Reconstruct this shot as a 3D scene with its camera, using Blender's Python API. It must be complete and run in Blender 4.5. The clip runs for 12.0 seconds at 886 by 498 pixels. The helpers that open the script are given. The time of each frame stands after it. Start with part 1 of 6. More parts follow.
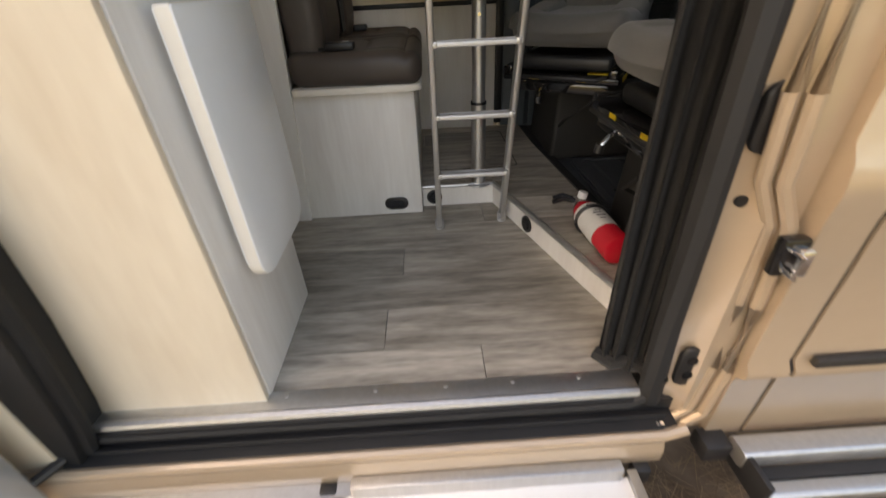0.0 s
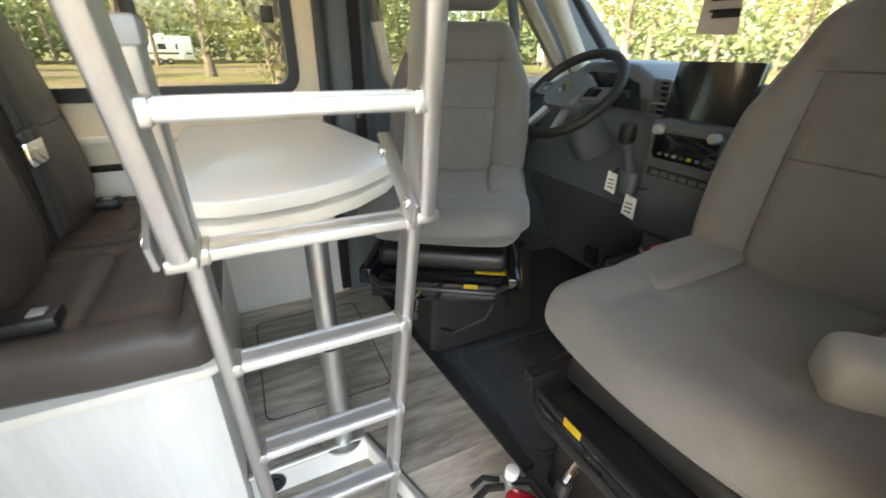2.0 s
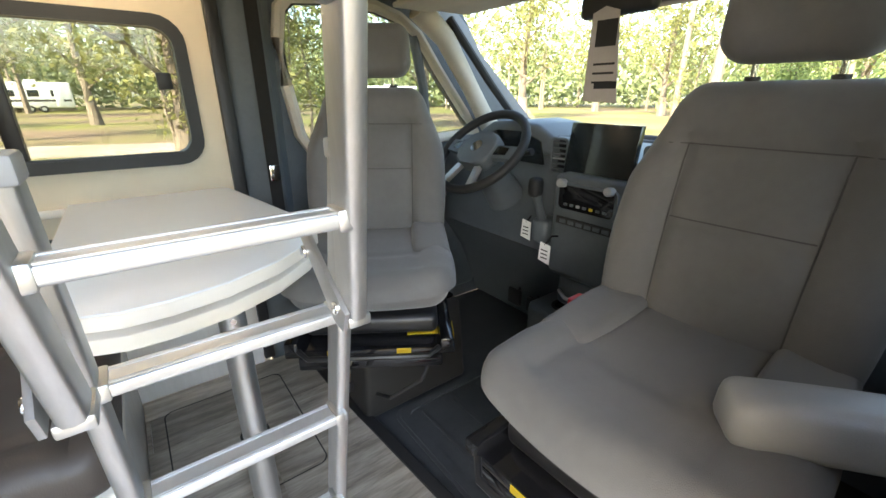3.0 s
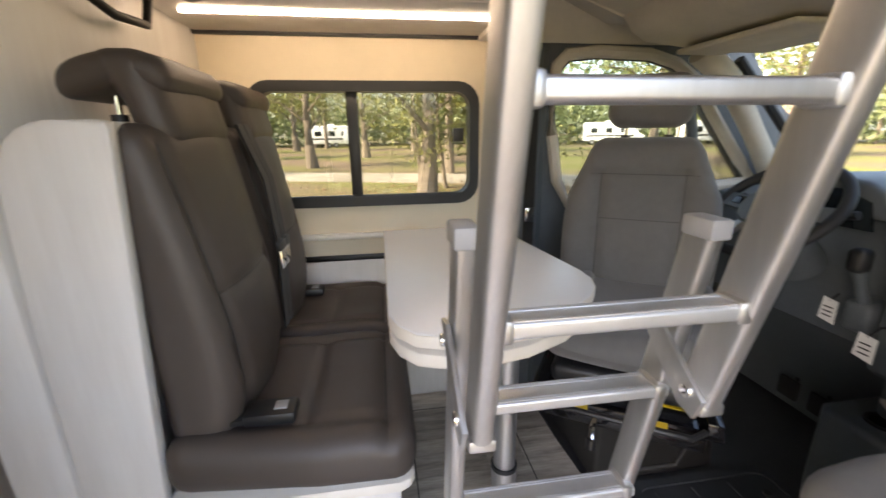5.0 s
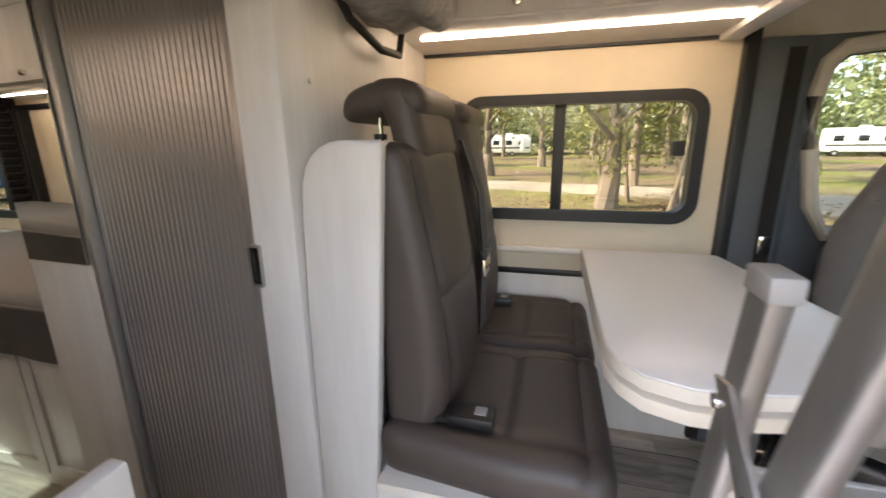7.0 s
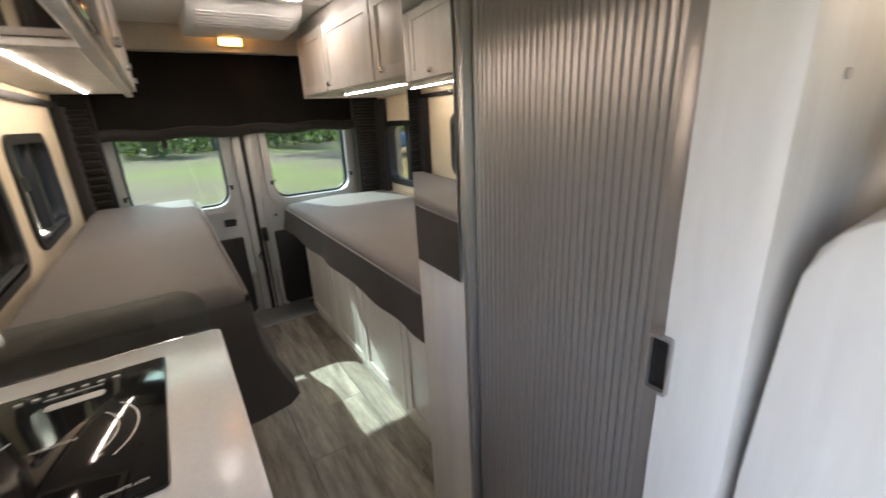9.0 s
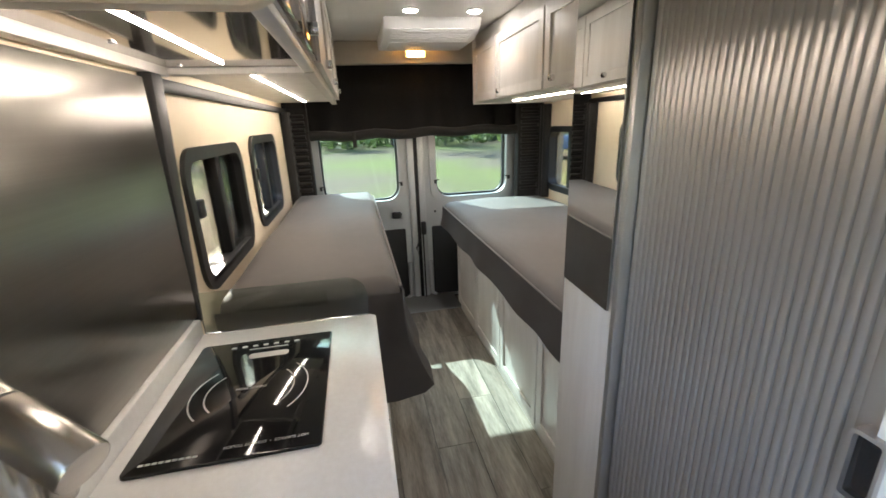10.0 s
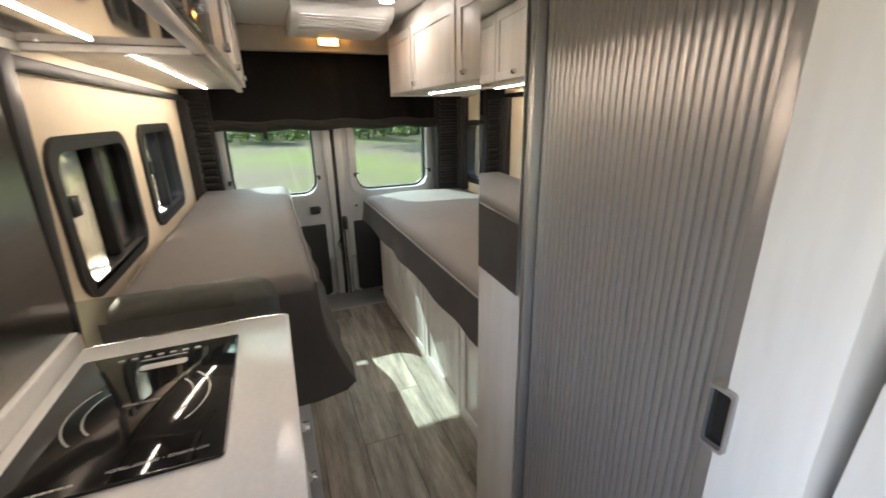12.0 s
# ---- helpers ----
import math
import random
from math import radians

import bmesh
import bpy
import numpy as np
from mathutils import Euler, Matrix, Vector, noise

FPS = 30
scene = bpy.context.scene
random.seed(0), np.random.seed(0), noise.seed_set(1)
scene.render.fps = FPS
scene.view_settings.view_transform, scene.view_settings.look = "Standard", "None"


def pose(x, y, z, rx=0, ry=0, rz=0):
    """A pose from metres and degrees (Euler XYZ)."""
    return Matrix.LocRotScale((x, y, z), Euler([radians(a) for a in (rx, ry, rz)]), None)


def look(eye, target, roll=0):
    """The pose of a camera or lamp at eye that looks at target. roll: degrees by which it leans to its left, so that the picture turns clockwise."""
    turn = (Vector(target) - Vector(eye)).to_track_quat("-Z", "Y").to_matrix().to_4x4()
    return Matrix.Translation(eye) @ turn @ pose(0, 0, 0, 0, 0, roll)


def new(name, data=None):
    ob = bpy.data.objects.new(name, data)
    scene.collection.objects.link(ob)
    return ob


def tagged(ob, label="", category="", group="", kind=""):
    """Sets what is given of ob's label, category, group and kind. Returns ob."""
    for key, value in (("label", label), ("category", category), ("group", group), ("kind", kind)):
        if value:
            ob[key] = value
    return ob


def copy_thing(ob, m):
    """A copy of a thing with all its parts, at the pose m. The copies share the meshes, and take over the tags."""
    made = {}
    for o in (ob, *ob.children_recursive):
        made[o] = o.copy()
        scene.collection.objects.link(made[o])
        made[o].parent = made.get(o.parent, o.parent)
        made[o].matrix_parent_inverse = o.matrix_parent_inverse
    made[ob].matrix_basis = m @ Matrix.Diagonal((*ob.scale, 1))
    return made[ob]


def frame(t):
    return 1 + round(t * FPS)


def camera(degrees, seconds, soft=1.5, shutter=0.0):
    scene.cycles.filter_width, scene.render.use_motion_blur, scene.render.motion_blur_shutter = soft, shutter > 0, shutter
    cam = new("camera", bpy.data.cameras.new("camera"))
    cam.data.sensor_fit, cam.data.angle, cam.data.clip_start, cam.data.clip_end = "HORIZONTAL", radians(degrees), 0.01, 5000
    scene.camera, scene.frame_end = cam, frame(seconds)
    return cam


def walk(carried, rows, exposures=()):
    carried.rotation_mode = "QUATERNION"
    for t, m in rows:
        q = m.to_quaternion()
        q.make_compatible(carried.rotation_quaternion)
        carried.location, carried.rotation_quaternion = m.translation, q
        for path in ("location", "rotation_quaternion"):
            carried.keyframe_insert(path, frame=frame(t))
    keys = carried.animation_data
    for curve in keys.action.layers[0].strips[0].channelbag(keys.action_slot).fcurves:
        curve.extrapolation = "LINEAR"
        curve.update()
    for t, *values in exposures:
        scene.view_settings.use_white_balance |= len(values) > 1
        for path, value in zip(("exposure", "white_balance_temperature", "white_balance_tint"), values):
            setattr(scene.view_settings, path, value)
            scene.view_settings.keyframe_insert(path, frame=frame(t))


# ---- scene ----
cam = camera(94.3, 12.0, shutter=0.35)
PATH = [
    (0, (0.196, -0.625, 0.856), (0.222, 1.045, -0.243), -3.0),
    (0.5, (0.186, -0.398, 0.908), (0.272, 1.309, -0.13), -2.0),
    (1, (0.203, -0.188, 0.918), (0.442, 1.53, -0.077), -1.1),
    (1.5, (0.284, 0.087, 1.011), (0.768, 1.784, 0.068), -0.2),
    (2, (0.29, 0.186, 1.099), (1.071, 1.812, 0.234), 0.6),
    (2.5, (0.294, 0.202, 1.156), (1.324, 1.729, 0.378), 0.6),
    (2.7, (0.297, 0.206, 1.16), (1.414, 1.69, 0.419), 0.5),
    (4.3, (0.257, 0.235, 1.194), (1.252, 1.889, 0.672), 0.5),
    (4.5, (0.221, 0.262, 1.19), (0.999, 2.021, 0.642), -0.2),
    (5, (0.134, 0.265, 1.212), (0.416, 2.17, 0.671), -0.7),
    (5.5, (0.115, 0.251, 1.208), (0.136, 2.18, 0.678), -0.8),
    (6, (0.116, 0.251, 1.21), (0.018, 2.184, 0.709), -1.1),
    (6.5, (0.103, 0.246, 1.208), (-0.154, 2.176, 0.754), -1.0),
    (6.7, (0.08, 0.254, 1.213), (-0.271, 2.167, 0.749), -0.8),
    (8.3, (-0.232, 0.452, 1.298), (-1.451, 1.911, 0.677), -2.8),
    (8.5, (-0.263, 0.466, 1.301), (-1.605, 1.815, 0.685), -3.0),
    (9, (-0.297, 0.455, 1.334), (-1.894, 1.487, 0.712), -2.8),
    (9.5, (-0.302, 0.461, 1.351), (-2.092, 1.106, 0.735), -2.6),
    (10, (-0.296, 0.464, 1.365), (-2.169, 0.841, 0.775), -2.2),
    (10.5, (-0.268, 0.452, 1.374), (-2.163, 0.72, 0.795), -2.1),
    (11, (-0.258, 0.452, 1.375), (-2.147, 0.726, 0.78), -1.9),
    (11.5, (-0.268, 0.463, 1.377), (-2.123, 0.89, 0.763), -1.5),
    (12, (-0.287, 0.494, 1.359), (-2.049, 1.202, 0.731), -1.1),
]
EXPOSURE = [(0.0, 2.3, 9500, 17), (0.5, 2.7, 9800, 17), (1.0, 3.1, 9600, 10), (1.5, 3.5, 9000, 10), (2.0, 4.02, 8000, 9), (2.7, 4.14, 7400, 10), (4.5, 3.78, 7350, 16), (5.2, 3.68, 8000, 20), (6.5, 3.68, 7850, 20), (8.3, 4.0, 7300, 22), (8.7, 4.05, 7100, 21), (9.5, 4.5, 6600, 13), (10.5, 4.5, 6500, 13), (12.0, 4.45, 6900, 16)]
walk(cam, [(t, look(eye, target, roll)) for t, eye, target, roll in PATH], EXPOSURE)

# ---- world and sun ----
SUN_WAY = Vector((0.70, 0.235, -0.565)).normalized()
world = bpy.data.worlds.new("sky")
scene.world = world
world.use_nodes = True
wn = world.node_tree.nodes
sky = wn.new("ShaderNodeTexSky")
sky.sky_type, sky.sun_disc = "NISHITA", False
sky.sun_elevation = math.asin(-SUN_WAY.z)
sky.sun_rotation = math.atan2(-SUN_WAY.x, -SUN_WAY.y)
sky.air_density, sky.dust_density = 1.0, 2.0
wn["Background"].inputs[1].default_value = 0.15
world.node_tree.links.new(sky.outputs[0], wn["Background"].inputs[0])
sun = new("sun", bpy.data.lights.new("sun", "SUN"))
sun.data.energy, sun.data.angle, sun.data.color = 3.0, radians(0.6), (1.0, 0.93, 0.82)
sun.matrix_world = look((0, 0, 30), Vector((0, 0, 30)) + SUN_WAY)


# ---- materials ----
def shader(name, color=(0.5, 0.5, 0.5), rough=0.5, metal=0.0, spread=0.0, grain=8.0, stretch=(1, 1, 1), bump=0.0, fine=120.0,
           second=None, coat=0.0, sheen=0.0, each=0.0, emit=None, power=0.0, aniso=0.0):
    """A principled material: colour with two scales of noise, fine relief, and a change from piece to piece."""
    m = bpy.data.materials.new(name)
    m.use_nodes = True
    n, l = m.node_tree.nodes, m.node_tree.links
    p = n["Principled BSDF"]
    p.inputs["Base Color"].default_value = (*color, 1)
    p.inputs["Roughness"].default_value, p.inputs["Metallic"].default_value = rough, metal
    p.inputs["Coat Weight"].default_value, p.inputs["Sheen Weight"].default_value = coat, sheen
    if aniso:
        p.inputs["Anisotropic"].default_value = aniso
    if emit:
        p.inputs["Emission Color"].default_value, p.inputs["Emission Strength"].default_value = (*emit, 1), power
    co = n.new("ShaderNodeTexCoord")
    mp = n.new("ShaderNodeMapping")
    mp.inputs["Scale"].default_value = stretch
    l.new(co.outputs["Object"], mp.inputs[0])
    if each:
        info = n.new("ShaderNodeObjectInfo")
        mul = n.new("ShaderNodeMath")
        mul.operation, mul.inputs[1].default_value = "MULTIPLY", 37.0
        l.new(info.outputs["Random"], mul.inputs[0])
        l.new(mul.outputs[0], mp.inputs["Location"])
    if spread or second:
        big, small = n.new("ShaderNodeTexNoise"), n.new("ShaderNodeTexNoise")
        big.inputs["Scale"].default_value, big.inputs["Detail"].default_value = grain, 6
        small.inputs["Scale"].default_value, small.inputs["Detail"].default_value = grain * 6, 3
        for t in (big, small):
            l.new(mp.outputs[0], t.inputs["Vector"])
        add = n.new("ShaderNodeMath")
        add.operation = "MULTIPLY_ADD"
        l.new(small.outputs[0], add.inputs[0])
        add.inputs[1].default_value = 0.4
        l.new(big.outputs[0], add.inputs[2])
        ramp = n.new("ShaderNodeValToRGB")
        lo = second or tuple(c * (1 - spread) for c in color)
        hi = color if second else tuple(min(1, c * (1 + spread)) for c in color)
        ramp.color_ramp.elements[0].position, ramp.color_ramp.elements[0].color = 0.5, (*lo, 1)
        ramp.color_ramp.elements[1].position, ramp.color_ramp.elements[1].color = 0.92, (*hi, 1)
        l.new(add.outputs[0], ramp.inputs[0])
        out = ramp.outputs[0]
        if each:
            hsv = n.new("ShaderNodeHueSaturation")
            ma = n.new("ShaderNodeMapRange")
            ma.inputs["To Min"].default_value, ma.inputs["To Max"].default_value = 1 - each, 1 + each
            l.new(info.outputs["Random"], ma.inputs["Value"])
            l.new(ma.outputs[0], hsv.inputs["Value"])
            l.new(out, hsv.inputs["Color"])
            out = hsv.outputs[0]
        l.new(out, p.inputs["Base Color"])
    if (spread or second) and bump:
        rr = n.new("ShaderNodeMapRange")
        rr.inputs["To Min"].default_value, rr.inputs["To Max"].default_value = max(0.02, rough * 0.85), min(1, rough * 1.15)
        l.new(big.outputs[0], rr.inputs["Value"])
        l.new(rr.outputs[0], p.inputs["Roughness"])
    if bump:
        t = n.new("ShaderNodeTexNoise")
        t.inputs["Scale"].default_value, t.inputs["Detail"].default_value = fine, 4
        l.new(mp.outputs[0], t.inputs["Vector"])
        b = n.new("ShaderNodeBump")
        b.inputs["Strength"].default_value, b.inputs["Distance"].default_value = bump, 0.002
        l.new(t.outputs[0], b.inputs["Height"])
        l.new(b.outputs[0], p.inputs["Normal"])
    return m


def glass(name, tint=(0.93, 0.96, 0.95), gloss=0.6):
    m = bpy.data.materials.new(name)
    m.use_nodes = True
    n, l = m.node_tree.nodes, m.node_tree.links
    clear, shine, mix, fres, mul = (n.new("ShaderNode" + k) for k in ("BsdfTransparent", "BsdfGlossy", "MixShader", "Fresnel", "Math"))
    clear.inputs[0].default_value = (*tint, 1)
    shine.inputs["Roughness"].default_value = 0.02
    mul.operation, mul.inputs[1].default_value = "MULTIPLY", gloss
    l.new(fres.outputs[0], mul.inputs[0])
    l.new(mul.outputs[0], mix.inputs[0])
    l.new(clear.outputs[0], mix.inputs[1])
    l.new(shine.outputs[0], mix.inputs[2])
    l.new(mix.outputs[0], n["Material Output"].inputs[0])
    return m


M = dict(
    plank=shader("plank", (0.455, 0.405, 0.338), 0.42, spread=0, second=(0.185, 0.162, 0.132), grain=3.6, stretch=(1.1, 8, 8), bump=0.3, fine=60, each=0.26),
    laminate=shader("white wood laminate", (0.76, 0.73, 0.69), 0.42, second=(0.66, 0.62, 0.575), grain=4, stretch=(3, 3, 0.35), bump=0.06, fine=90),
    maple=shader("maple laminate", (0.76, 0.66, 0.52), 0.4, second=(0.64, 0.53, 0.40), grain=2.2, stretch=(2.4, 2.4, 0.5), bump=0.05, fine=90),
    cream=shader("cream wall panel", (0.74, 0.63, 0.47), 0.6, spread=0.05, grain=3, bump=0.08),
    shell=shader("white ceiling panel", (0.80, 0.79, 0.76), 0.55, spread=0.03, grain=4, bump=0.05),
    headliner=shader("beige headliner", (0.55, 0.51, 0.43), 0.9, spread=0.06, grain=10, bump=0.3, fine=300),
    tan=shader("tan metallic paint", (0.43, 0.33, 0.235), 0.28, metal=0.35, spread=0.03, grain=5, coat=0.6),
    silver=shader("silver painted metal", (0.55, 0.57, 0.58), 0.35, metal=0.5, spread=0.03, coat=0.3),
    alu=shader("brushed aluminium", (0.56, 0.555, 0.545), 0.46, metal=1, spread=0.06, grain=6, stretch=(12, 12, 0.6), bump=0.05, fine=200),
    steel=shader("brushed stainless steel", (0.29, 0.27, 0.245), 0.29, metal=1, spread=0.05, grain=2, stretch=(0.4, 1, 40), aniso=0.6),
    tread=shader("ribbed aluminium tread", (0.62, 0.62, 0.62), 0.46, metal=0.85, spread=0.05, grain=14, bump=0.08, fine=200),
    chrome=shader("chrome", (0.8, 0.8, 0.8), 0.08, metal=1),
    nickel=shader("brushed nickel", (0.62, 0.58, 0.52), 0.25, metal=1, spread=0.04, grain=10, stretch=(1, 1, 12)),
    tambour=shader("grey tambour slats", (0.43, 0.405, 0.385), 0.34, metal=0.7, spread=0.025, grain=5, stretch=(4, 4, 0.4)),
    leather=shader("dark brown vinyl", (0.070, 0.054, 0.045), 0.5, spread=0.08, grain=6, bump=0.25, fine=500),
    cloth=shader("grey seat cloth", (0.118, 0.114, 0.109), 0.8, spread=0.10, grain=8, bump=0.4, fine=700, sheen=0.2),
    cover=shader("taupe bed cover fabric", (0.118, 0.102, 0.092), 0.7, spread=0.10, grain=3, bump=0.25, fine=350, sheen=0.1),
    black=shader("black plastic", (0.012, 0.012, 0.013), 0.45, spread=0.15, grain=20, bump=0.15, fine=300),
    gloss_black=shader("gloss black", (0.01, 0.01, 0.011), 0.06),
    rubber=shader("black rubber", (0.009, 0.009, 0.0095), 0.65, spread=0.15, bump=0.2, fine=200),
    cabfloor=shader("dark rubber cab floor", (0.045, 0.050, 0.055), 0.5, spread=0.15, grain=10, bump=0.4, fine=250),
    # bluish, lifted charcoal: the haze in the cab is put into this colour
    dash=shader("charcoal dashboard plastic", (0.078, 0.092, 0.102), 0.5, spread=0.1, grain=12, bump=0.3, fine=400),
    pedestal=shader("dark brown grey plastic", (0.016, 0.0145, 0.013), 0.6, spread=0.12, grain=8, bump=0.25, fine=300),
    fabric_black=shader("black curtain fabric", (0.011, 0.010, 0.009), 0.9, spread=0.3, grain=9, bump=0.5, fine=250, sheen=0.1),
    quartz=shader("white quartz", (0.87, 0.86, 0.845), 0.20, second=(0.82, 0.805, 0.785), grain=95),
    tabletop=shader("white laminate tabletop", (0.80, 0.80, 0.79), 0.28, spread=0.01, grain=20),
    edge=shader("cream table edge", (0.78, 0.72, 0.63), 0.4, spread=0.03),
    white=shader("white plastic", (0.78, 0.78, 0.77), 0.4, spread=0.02),
    paper=shader("white paper", (0.75, 0.75, 0.73), 0.7),
    red=shader("red enamel", (0.52, 0.012, 0.025), 0.22, coat=0.5),
    label=shader("printed paper label", (0.62, 0.61, 0.57), 0.5, spread=0.05, grain=30),
    yellow=shader("yellow sticker", (0.65, 0.45, 0.02), 0.5),
    redplastic=shader("red plastic", (0.6, 0.03, 0.03), 0.4),
    seam=shader("dark seam thread", (0.055, 0.05, 0.046), 0.8),
    cloth_seam=shader("grey seam thread", (0.060, 0.056, 0.053), 0.85),
    arm=shader("pale grey armrest vinyl", (0.30, 0.295, 0.285), 0.4, spread=0.04, grain=10, bump=0.15, fine=400),
    cap=shader("grey plastic cap", (0.33, 0.325, 0.32), 0.5, spread=0.04),
    mirror=shader("mirror", (0.86, 0.88, 0.87), 0.01, metal=1),
    dark_acrylic=shader("bronze gloss acrylic", (0.26, 0.22, 0.18), 0.07, metal=0.7),
    screen=shader("dark screen", (0.012, 0.016, 0.018), 0.12),
    led=shader("led strip", (1, 1, 1), 0.5, emit=(1.0, 0.90, 0.77), power=5.4),
    led_dinette=shader("dinette led strip", (1, 1, 1), 0.5, emit=(1.0, 0.86, 0.68), power=3.0),
    led_cool=shader("spot lamp", (1, 1, 1), 0.5, emit=(1.0, 0.95, 0.88), power=9),
    amber=shader("amber lamp", (1, 0.6, 0.2), 0.4, emit=(1.0, 0.45, 0.09), power=1.7),
    bark=shader("grey brown bark", (0.22, 0.175, 0.13), 0.9, second=(0.10, 0.078, 0.058), grain=6, stretch=(3, 3, 0.5), bump=0.8, fine=25),
    ground=None, leaf=None,
    glass=glass("window glass", (0.52, 0.54, 0.52), 0.6), counter_glass=glass("smoked glass", (0.80, 0.85, 0.83), 0.9), tinted=glass("tinted rear glass", (0.35, 0.425, 0.44), 0.25), cab_glass=glass("cab glass", (0.53, 0.57, 0.56), 0.6),
)


def foliage(name, dark, light):
    m = shader(name, light, 0.6)
    n, l = m.node_tree.nodes, m.node_tree.links
    geo, ramp = n.new("ShaderNodeNewGeometry"), n.new("ShaderNodeValToRGB")
    ramp.color_ramp.elements[0].color, ramp.color_ramp.elements[1].color = (*dark, 1), (*light, 1)
    l.new(geo.outputs["Random Per Island"], ramp.inputs[0])
    p, tr, mix = n["Principled BSDF"], n.new("ShaderNodeBsdfTranslucent"), n.new("ShaderNodeMixShader")
    l.new(ramp.outputs[0], p.inputs["Base Color"])
    l.new(ramp.outputs[0], tr.inputs[0])
    mix.inputs[0].default_value = 0.4
    l.new(p.outputs[0], mix.inputs[1])
    l.new(tr.outputs[0], mix.inputs[2])
    l.new(mix.outputs[0], n["Material Output"].inputs[0])
    return m


M["leaf"] = foliage("spring leaves", (0.10, 0.105, 0.028), (0.27, 0.265, 0.08))
# paler green: the haze of distance is put into the leaf colour
M["far_leaf"] = foliage("far leaves with painted haze", (0.14, 0.18, 0.08), (0.34, 0.38, 0.19))
M["pine"] = foliage("dark leaves", (0.05, 0.085, 0.025), (0.19, 0.25, 0.075))


def ground_material():
    m = shader("ground", (0.2, 0.2, 0.08), 0.95, bump=0.6, fine=8)
    n, l = m.node_tree.nodes, m.node_tree.links
    n["Principled BSDF"].inputs["Specular IOR Level"].default_value = 0.08
    co = n.new("ShaderNodeTexCoord")
    a, b = n.new("ShaderNodeTexNoise"), n.new("ShaderNodeTexNoise")
    a.inputs["Scale"].default_value, a.inputs["Detail"].default_value = 0.11, 5
    b.inputs["Scale"].default_value, b.inputs["Detail"].default_value = 9.0, 8
    for t in (a, b):
        l.new(co.outputs["Object"], t.inputs["Vector"])
    grass, dirt, mix = n.new("ShaderNodeValToRGB"), n.new("ShaderNodeValToRGB"), n.new("ShaderNodeMix")
    for r, lo, hi in ((grass, (0.066, 0.074, 0.020), (0.215, 0.218, 0.070)), (dirt, (0.07, 0.048, 0.032), (0.24, 0.18, 0.12))):
        r.color_ramp.elements[0].position, r.color_ramp.elements[0].color = 0.3, (*lo, 1)
        r.color_ramp.elements[1].position, r.color_ramp.elements[1].color = 0.7, (*hi, 1)
        l.new(b.outputs[0], r.inputs[0])
    mix.data_type = "RGBA"
    step = n.new("ShaderNodeValToRGB")
    step.color_ramp.elements[0].position, step.color_ramp.elements[1].position = 0.42, 0.62
    l.new(a.outputs[0], step.inputs[0])
    l.new(step.outputs[0], mix.inputs[0])
    l.new(dirt.outputs[0], mix.inputs[6])
    l.new(grass.outputs[0], mix.inputs[7])
    l.new(mix.outputs[2], n["Principled BSDF"].inputs["Base Color"])
    return m


M["ground"] = ground_material()


# ---- mesh helpers ----
HOME = {}


def thing(name, label, category, at=(0, 0, 0), group="", kind="", m=None):
    """An Empty at the thing's base; its parts are meshes under it."""
    ob = new(name)
    ob.empty_display_size = 0.05
    if m is None:
        ob.location, HOME[ob.name] = at, Vector(at)
    else:
        ob.matrix_basis, HOME[ob.name] = m, Vector((0, 0, 0))
    return tagged(ob, label, category, group, kind)


def mesh_of(name, bm, material, smooth=True, shift=None):
    if shift is not None and shift.length > 0:
        bmesh.ops.translate(bm, verts=bm.verts, vec=-shift)
    bmesh.ops.recalc_face_normals(bm, faces=bm.faces)
    me = bpy.data.meshes.new(name)
    bm.to_mesh(me)
    bm.free()
    me.materials.append(material)
    if smooth:
        for f in me.polygons:
            f.use_smooth = True
        me.set_sharp_from_angle(angle=radians(38))
    return me


def part(name, bm, material, parent, label="", smooth=True):
    root = parent
    while root.parent:
        root = root.parent
    ob = new(name, mesh_of(name, bm, material, smooth, HOME.get(root.name, Vector((0, 0, 0)))))
    ob.parent = parent
    return tagged(ob, label) if label else ob


def solid(name, bm, material, label, category, group="", kind="", smooth=True):
    """A thing that is one mesh, set at the middle of its base."""
    lo = Vector([min(v.co[i] for v in bm.verts) for i in range(3)])
    hi = Vector([max(v.co[i] for v in bm.verts) for i in range(3)])
    c = Vector(((lo.x + hi.x) / 2, (lo.y + hi.y) / 2, lo.z))
    if kind == "structure":
        c = Vector((0, 0, 0))
    ob = new(name, mesh_of(name, bm, material, smooth, c))
    ob.location, HOME[ob.name] = c, c
    return tagged(ob, label, category, group, kind)


def box(lo, hi, r=0.0, seg=2, bm=None):
    """A box between two corners, with rounded edges."""
    b = bmesh.new()
    lo, hi = Vector(lo), Vector(hi)
    bmesh.ops.create_cube(b, size=1)
    for v in b.verts:
        v.co = Vector([(lo[i] + hi[i]) / 2 + v.co[i] * (hi[i] - lo[i]) for i in range(3)])
    if r:
        bmesh.ops.bevel(b, geom=b.edges[:], offset=r, segments=seg, profile=0.5, affect="EDGES", clamp_overlap=True)
    return merge(bm, b)


def merge(bm, b):
    if bm is None:
        return b
    me = bpy.data.meshes.new("tmp")
    b.to_mesh(me)
    b.free()
    bm.from_mesh(me)
    bpy.data.meshes.remove(me)
    return bm


